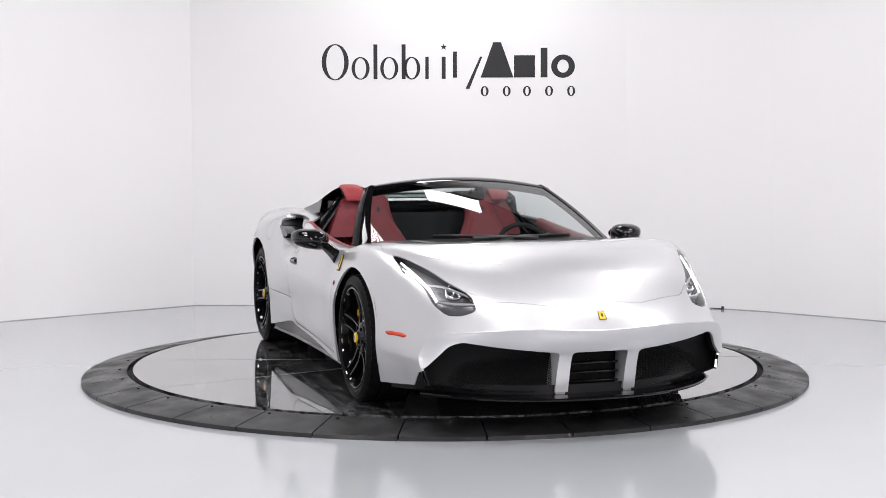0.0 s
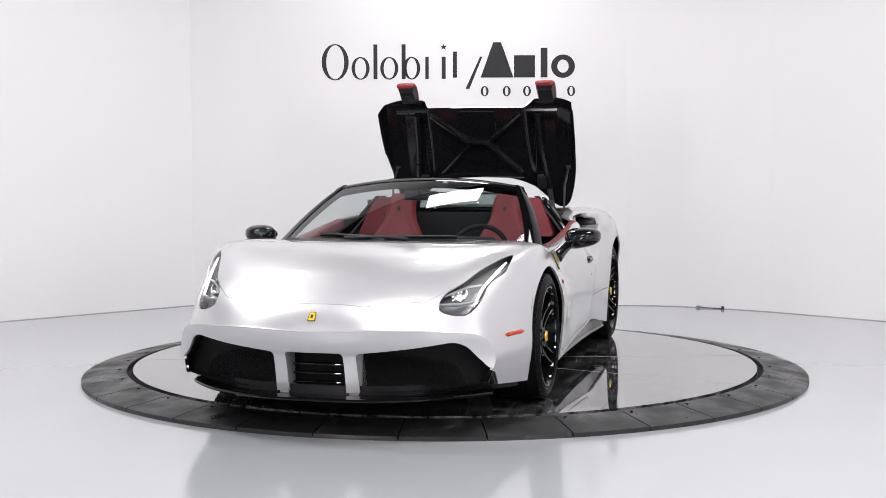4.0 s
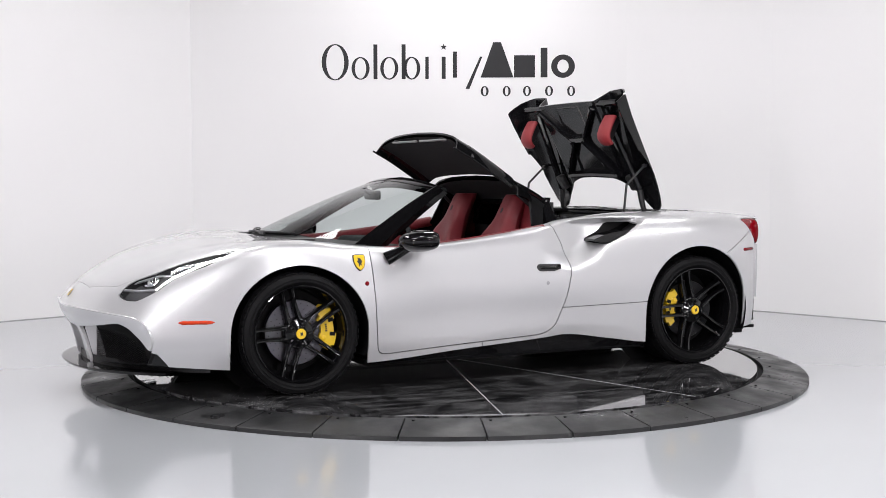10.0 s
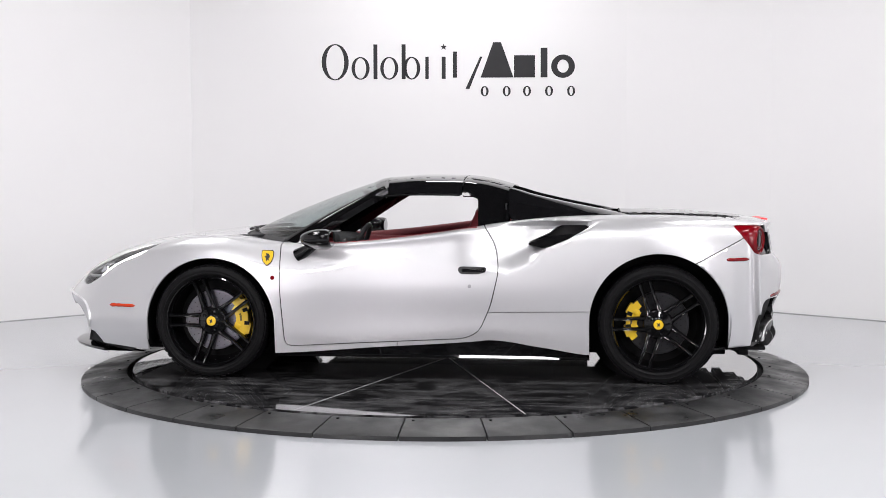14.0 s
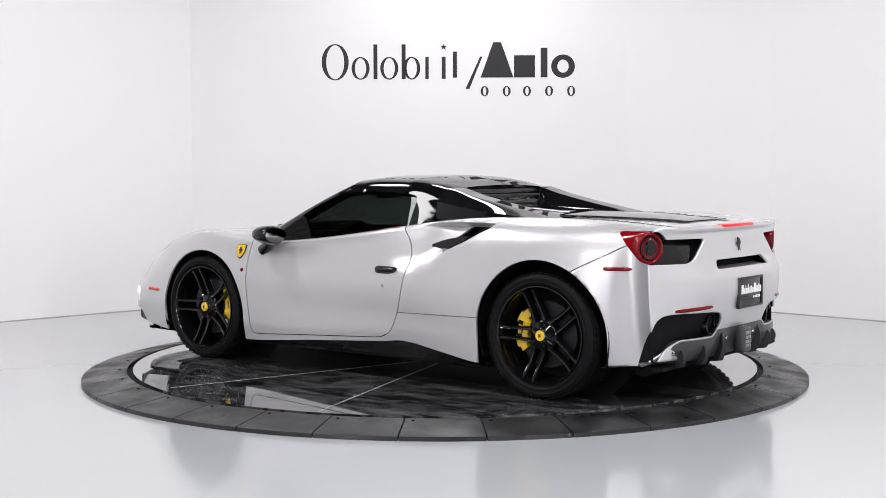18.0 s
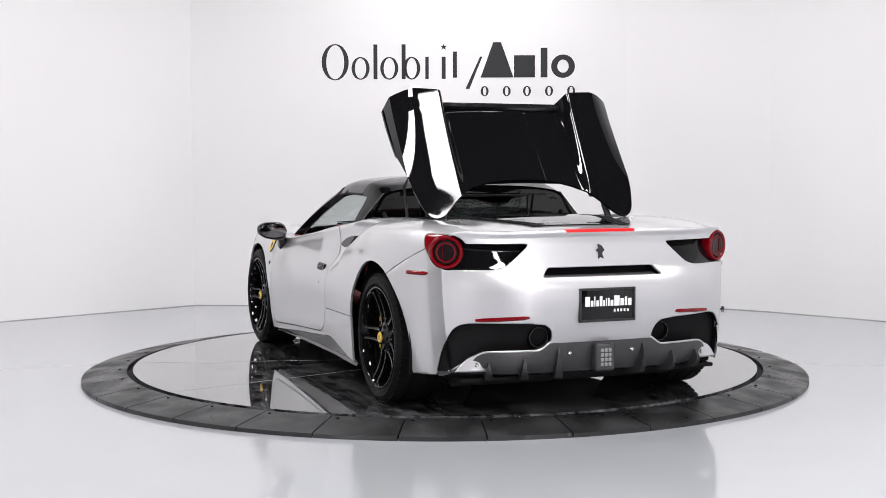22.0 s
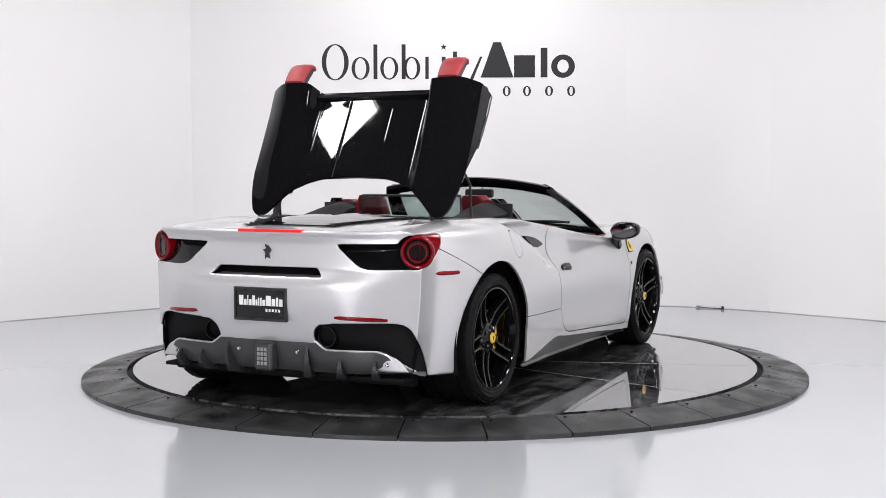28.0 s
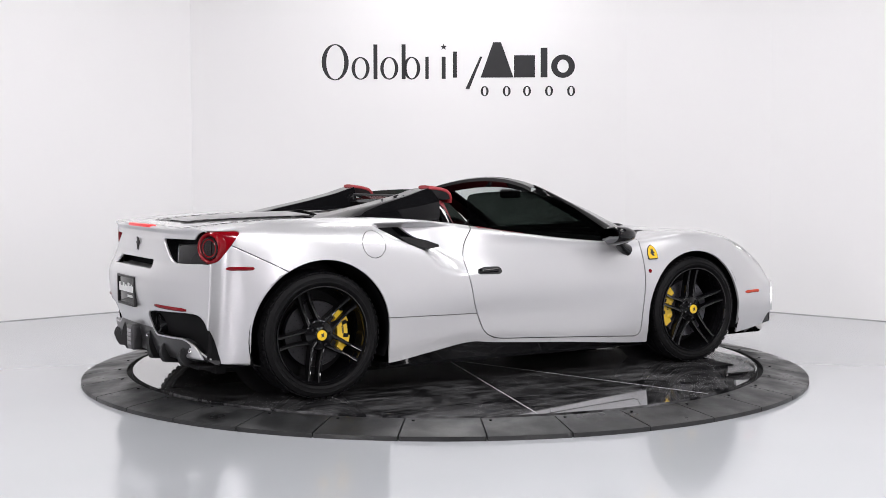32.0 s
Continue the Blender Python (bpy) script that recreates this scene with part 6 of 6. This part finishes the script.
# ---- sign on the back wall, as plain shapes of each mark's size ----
def wall_sign():
    s = thing("wall_sign", "black dealership sign as plain flat marks on the wall", "sign")
    wy = 3.9727

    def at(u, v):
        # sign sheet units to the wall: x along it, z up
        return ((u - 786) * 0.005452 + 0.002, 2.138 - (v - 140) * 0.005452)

    def mark(name, pts):
        o = [at(*p) for p in pts]
        m = prism(o, 0.0, -0.0015, "xz")
        part(name, moved(m, pose(0, wy - 0.004, 0, 0, 0, -1.178)), M_SIGN, s, smooth=0)

    def ring(name, cx, cy, rx, ry, tx, ty, a0=0, a1=360):
        aa = np.radians(np.linspace(a0, a1, 41))
        n = len(aa)
        out = [at(cx + rx * math.cos(a), cy - ry * math.sin(a)) for a in aa]
        inn = [at(cx + (rx - tx) * math.cos(a), cy - (ry - ty) * math.sin(a)) for a in aa]
        V, F = [], []
        for h in (0.0, -0.0015):
            V += [(x, h, z) for x, z in out] + [(x, h, z) for x, z in inn]
        for i in range(n - 1):
            F += [(i, i + 1, n + i + 1, n + i)[::-1], (2 * n + i, 2 * n + i + 1, 3 * n + i + 1, 3 * n + i), (i, i + 1, 2 * n + i + 1, 2 * n + i), (n + i, 3 * n + i, 3 * n + i + 1, n + i + 1)]
        part(name, moved((np.array(V), F), pose(0, wy - 0.004, 0, 0, 0, -1.178)), M_SIGN, s, smooth=0)

    def stem(x0, x1, y0, y1):
        mark("upright_bar", [(x0, y0), (x1, y0), (x1, y1), (x0, y1)])

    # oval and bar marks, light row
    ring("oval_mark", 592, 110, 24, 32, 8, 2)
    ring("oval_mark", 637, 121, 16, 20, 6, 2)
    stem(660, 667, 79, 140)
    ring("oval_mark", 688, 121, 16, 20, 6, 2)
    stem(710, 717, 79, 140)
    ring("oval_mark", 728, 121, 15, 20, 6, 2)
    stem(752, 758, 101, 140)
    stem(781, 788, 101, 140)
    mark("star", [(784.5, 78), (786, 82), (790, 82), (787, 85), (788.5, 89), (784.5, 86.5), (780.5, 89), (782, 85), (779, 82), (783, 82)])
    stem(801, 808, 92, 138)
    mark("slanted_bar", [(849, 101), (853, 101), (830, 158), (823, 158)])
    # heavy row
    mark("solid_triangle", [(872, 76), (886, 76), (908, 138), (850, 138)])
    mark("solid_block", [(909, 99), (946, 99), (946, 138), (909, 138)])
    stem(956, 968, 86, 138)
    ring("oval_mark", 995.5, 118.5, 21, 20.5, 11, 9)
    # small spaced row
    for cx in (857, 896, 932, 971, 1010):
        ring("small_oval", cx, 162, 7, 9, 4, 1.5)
    return s


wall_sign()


# ---- what moves ----
TURN = [(0, -71.30), (3, -96.80), (6, -121.13), (9, -146.36), (13, -178.29), (17, -209.31), (19, -224.80), (23, -255.63), (28, -296.61), (32, -329.40)]
# rear lid: seconds, degrees open
LID_ROWS = [(0, 0), (0.5, 0.5), (1.0, 3), (1.5, 14), (2.0, 24), (2.5, 33), (3.0, 44), (3.5, 53), (4.0, 58), (11.1, 58), (11.6, 53), (12.0, 44), (12.4, 35), (12.8, 25), (13.2, 13), (13.4, 6), (13.6, 1.5), (13.75, 0), (19.4, 0), (19.75, 3), (20.25, 14),
            (20.75, 24), (21.25, 33), (21.75, 44), (22.25, 53), (22.75, 58), (27.9, 58), (28.4, 53), (28.8, 45.5), (29.2, 37.5), (29.6, 28), (30.0, 16.5), (30.2, 9.5), (30.4, 3.5), (30.65, 0), (32, 0)]
# fairing caps: seconds, degrees folded under the lid
CAP_ROWS = [(0, 0), (7.2, 0), (8.0, 35), (9.0, 75), (9.8, 112), (25.0, 112), (26.8, 0), (32, 0)]
# roof panel: seconds, place of its rear edge, degrees tipped back; then the rear section the same way
ROOF_ROWS = [(0, -0.66, 0.80, 178), (4.0, -0.66, 0.80, 178), (5.5, -0.70, 0.98, 148), (6.5, -0.63, 1.055, 124), (7.0, -0.58, 1.12, 114), (7.5, -0.555, 1.155, 107), (8.0, -0.485, 1.205, 101), (8.5, -0.40, 1.225, 91), (9.0, -0.29, 1.24, 77), (9.3, -0.27, 1.24, 65),
             (9.6, -0.24, 1.238, 51), (10.0, -0.215, 1.23, 33), (10.3, -0.19, 1.22, 17), (10.6, -0.17, 1.216, 4), (10.9, -0.160, 1.211, 0), (24.3, -0.160, 1.211, 0), (24.8, -0.18, 1.22, 12), (25.3, -0.245, 1.22, 45), (26.0, -0.42, 1.18, 95), (26.6, -0.66, 1.05, 130), (27.3, -0.66, 0.80, 178), (32, -0.66, 0.80, 178)]
REAR_ROWS = [(0, -0.72, 0.84, 0), (4.5, -0.72, 0.84, 0), (5.5, -0.70, 0.96, 24), (6.5, -0.63, 1.055, 46), (7.0, -0.58, 1.12, 53), (7.5, -0.555, 1.155, 62), (8.0, -0.485, 1.205, 74), (8.5, -0.40, 1.225, 76), (9.0, -0.29, 1.24, 66), (9.6, -0.24, 1.238, 38), (10.0, -0.19, 1.22, 17), (10.5, -0.14, 1.217, 4), (10.9, -0.124, 1.21, 0), (24.3, -0.124, 1.21, 0),
             (24.8, -0.14, 1.217, 6), (25.3, -0.22, 1.22, 26), (26.0, -0.42, 1.17, 58), (26.6, -0.66, 1.03, 34), (27.3, -0.72, 0.84, 0), (32, -0.72, 0.84, 0)]
# door windows: seconds, metres lowered
WINDOW_ROWS = [(0, 0.34), (16.1, 0.34), (17.7, 0.0), (18.5, 0.0), (19.7, 0.34), (30.4, 0.34), (31.7, 0.0), (32, 0.0)]


def motions():
    rows_d, rows_c = [], []
    for t, a in TURN:
        rows_d.append((t, pose(0, 0, 0, 0, 0, a)))
        rows_c.append((t, pose(0, 0, 0, 0, 0, a) @ pose(-0.0126, -0.0165, 0)))
    walk(DISC, rows_d)
    walk(CAR, rows_c)
    walk(LID, [(t, pose(HINGE[0] - 0.03 * a / 58, 0, HINGE[1] + 0.02 * a / 58, 0, -a, 0)) for t, a in LID_ROWS])
    for sg, cap in zip((1, -1), CAPS):
        walk(cap, [(t, pose(-0.16 * a / 112, 0, -0.06 * a / 112) @ pose(*CAP_AT(sg)) @ pose(0, 0, 0, 0, a, 0)) for t, a in CAP_ROWS])
    low, up = [], []
    for t, a in LID_ROWS:
        h = radians(a)
        ex = HINGE[0] - 0.03 * a / 58 + LINK_EYE[0] * math.cos(h) - LINK_EYE[1] * math.sin(h)
        ez = HINGE[1] + 0.02 * a / 58 + LINK_EYE[0] * math.sin(h) + LINK_EYE[1] * math.cos(h)
        dx, dz = ex - LINK_BASE[0], ez - LINK_BASE[1]
        d = min(math.hypot(dx, dz), LINK_A + LINK_B - 0.001)
        ca = (LINK_A ** 2 + d * d - LINK_B ** 2) / (2 * LINK_A * d)
        g = math.atan2(dz, dx) - math.acos(max(-1, min(1, ca)))
        kx, kz = LINK_BASE[0] + LINK_A * math.cos(g), LINK_BASE[1] + LINK_A * math.sin(g)
        low.append((t, pose(LINK_BASE[0], 0, LINK_BASE[1], 0, -math.degrees(g), 0)))
        up.append((t, pose(kx, 0, kz, 0, -math.degrees(math.atan2(ez - kz, ex - kx)), 0)))
    for ob in LINKS_LOW:
        walk(ob, low)
    for ob in LINKS_UP:
        walk(ob, up)
    for ob in FLAPS:
        walk(ob, [(t, pose(-0.93, 0, 0.935, 0, -a, 0)) for t, a in ((0, 9), (5.0, 9), (6.0, 2), (8.0, -6), (26.0, -6), (27.2, 6), (28, 9), (32, 9))])
    walk(ROOF_FRONT, [(t, pose(x, 0, z, 0, -a, 0) @ pose(0.160, 0, -1.211)) for t, x, z, a in ROOF_ROWS])
    walk(ROOF_REAR, [(t, pose(x, 0, z, 0, -a, 0) @ pose(0.124, 0, -1.21)) for t, x, z, a in REAR_ROWS])
    for g in WINDOWS:
        sg = 1 if g.data.vertices[0].co.y > 0 else -1
        walk(g, [(t, pose(0, sg * (0.86 - 0.012 * min(1, d * 9)), 0.82 - d, -sg * 24 * d / 0.34, 0, 0) @ pose(0, -sg * 0.86, -0.82)) for t, d in WINDOW_ROWS])


motions()
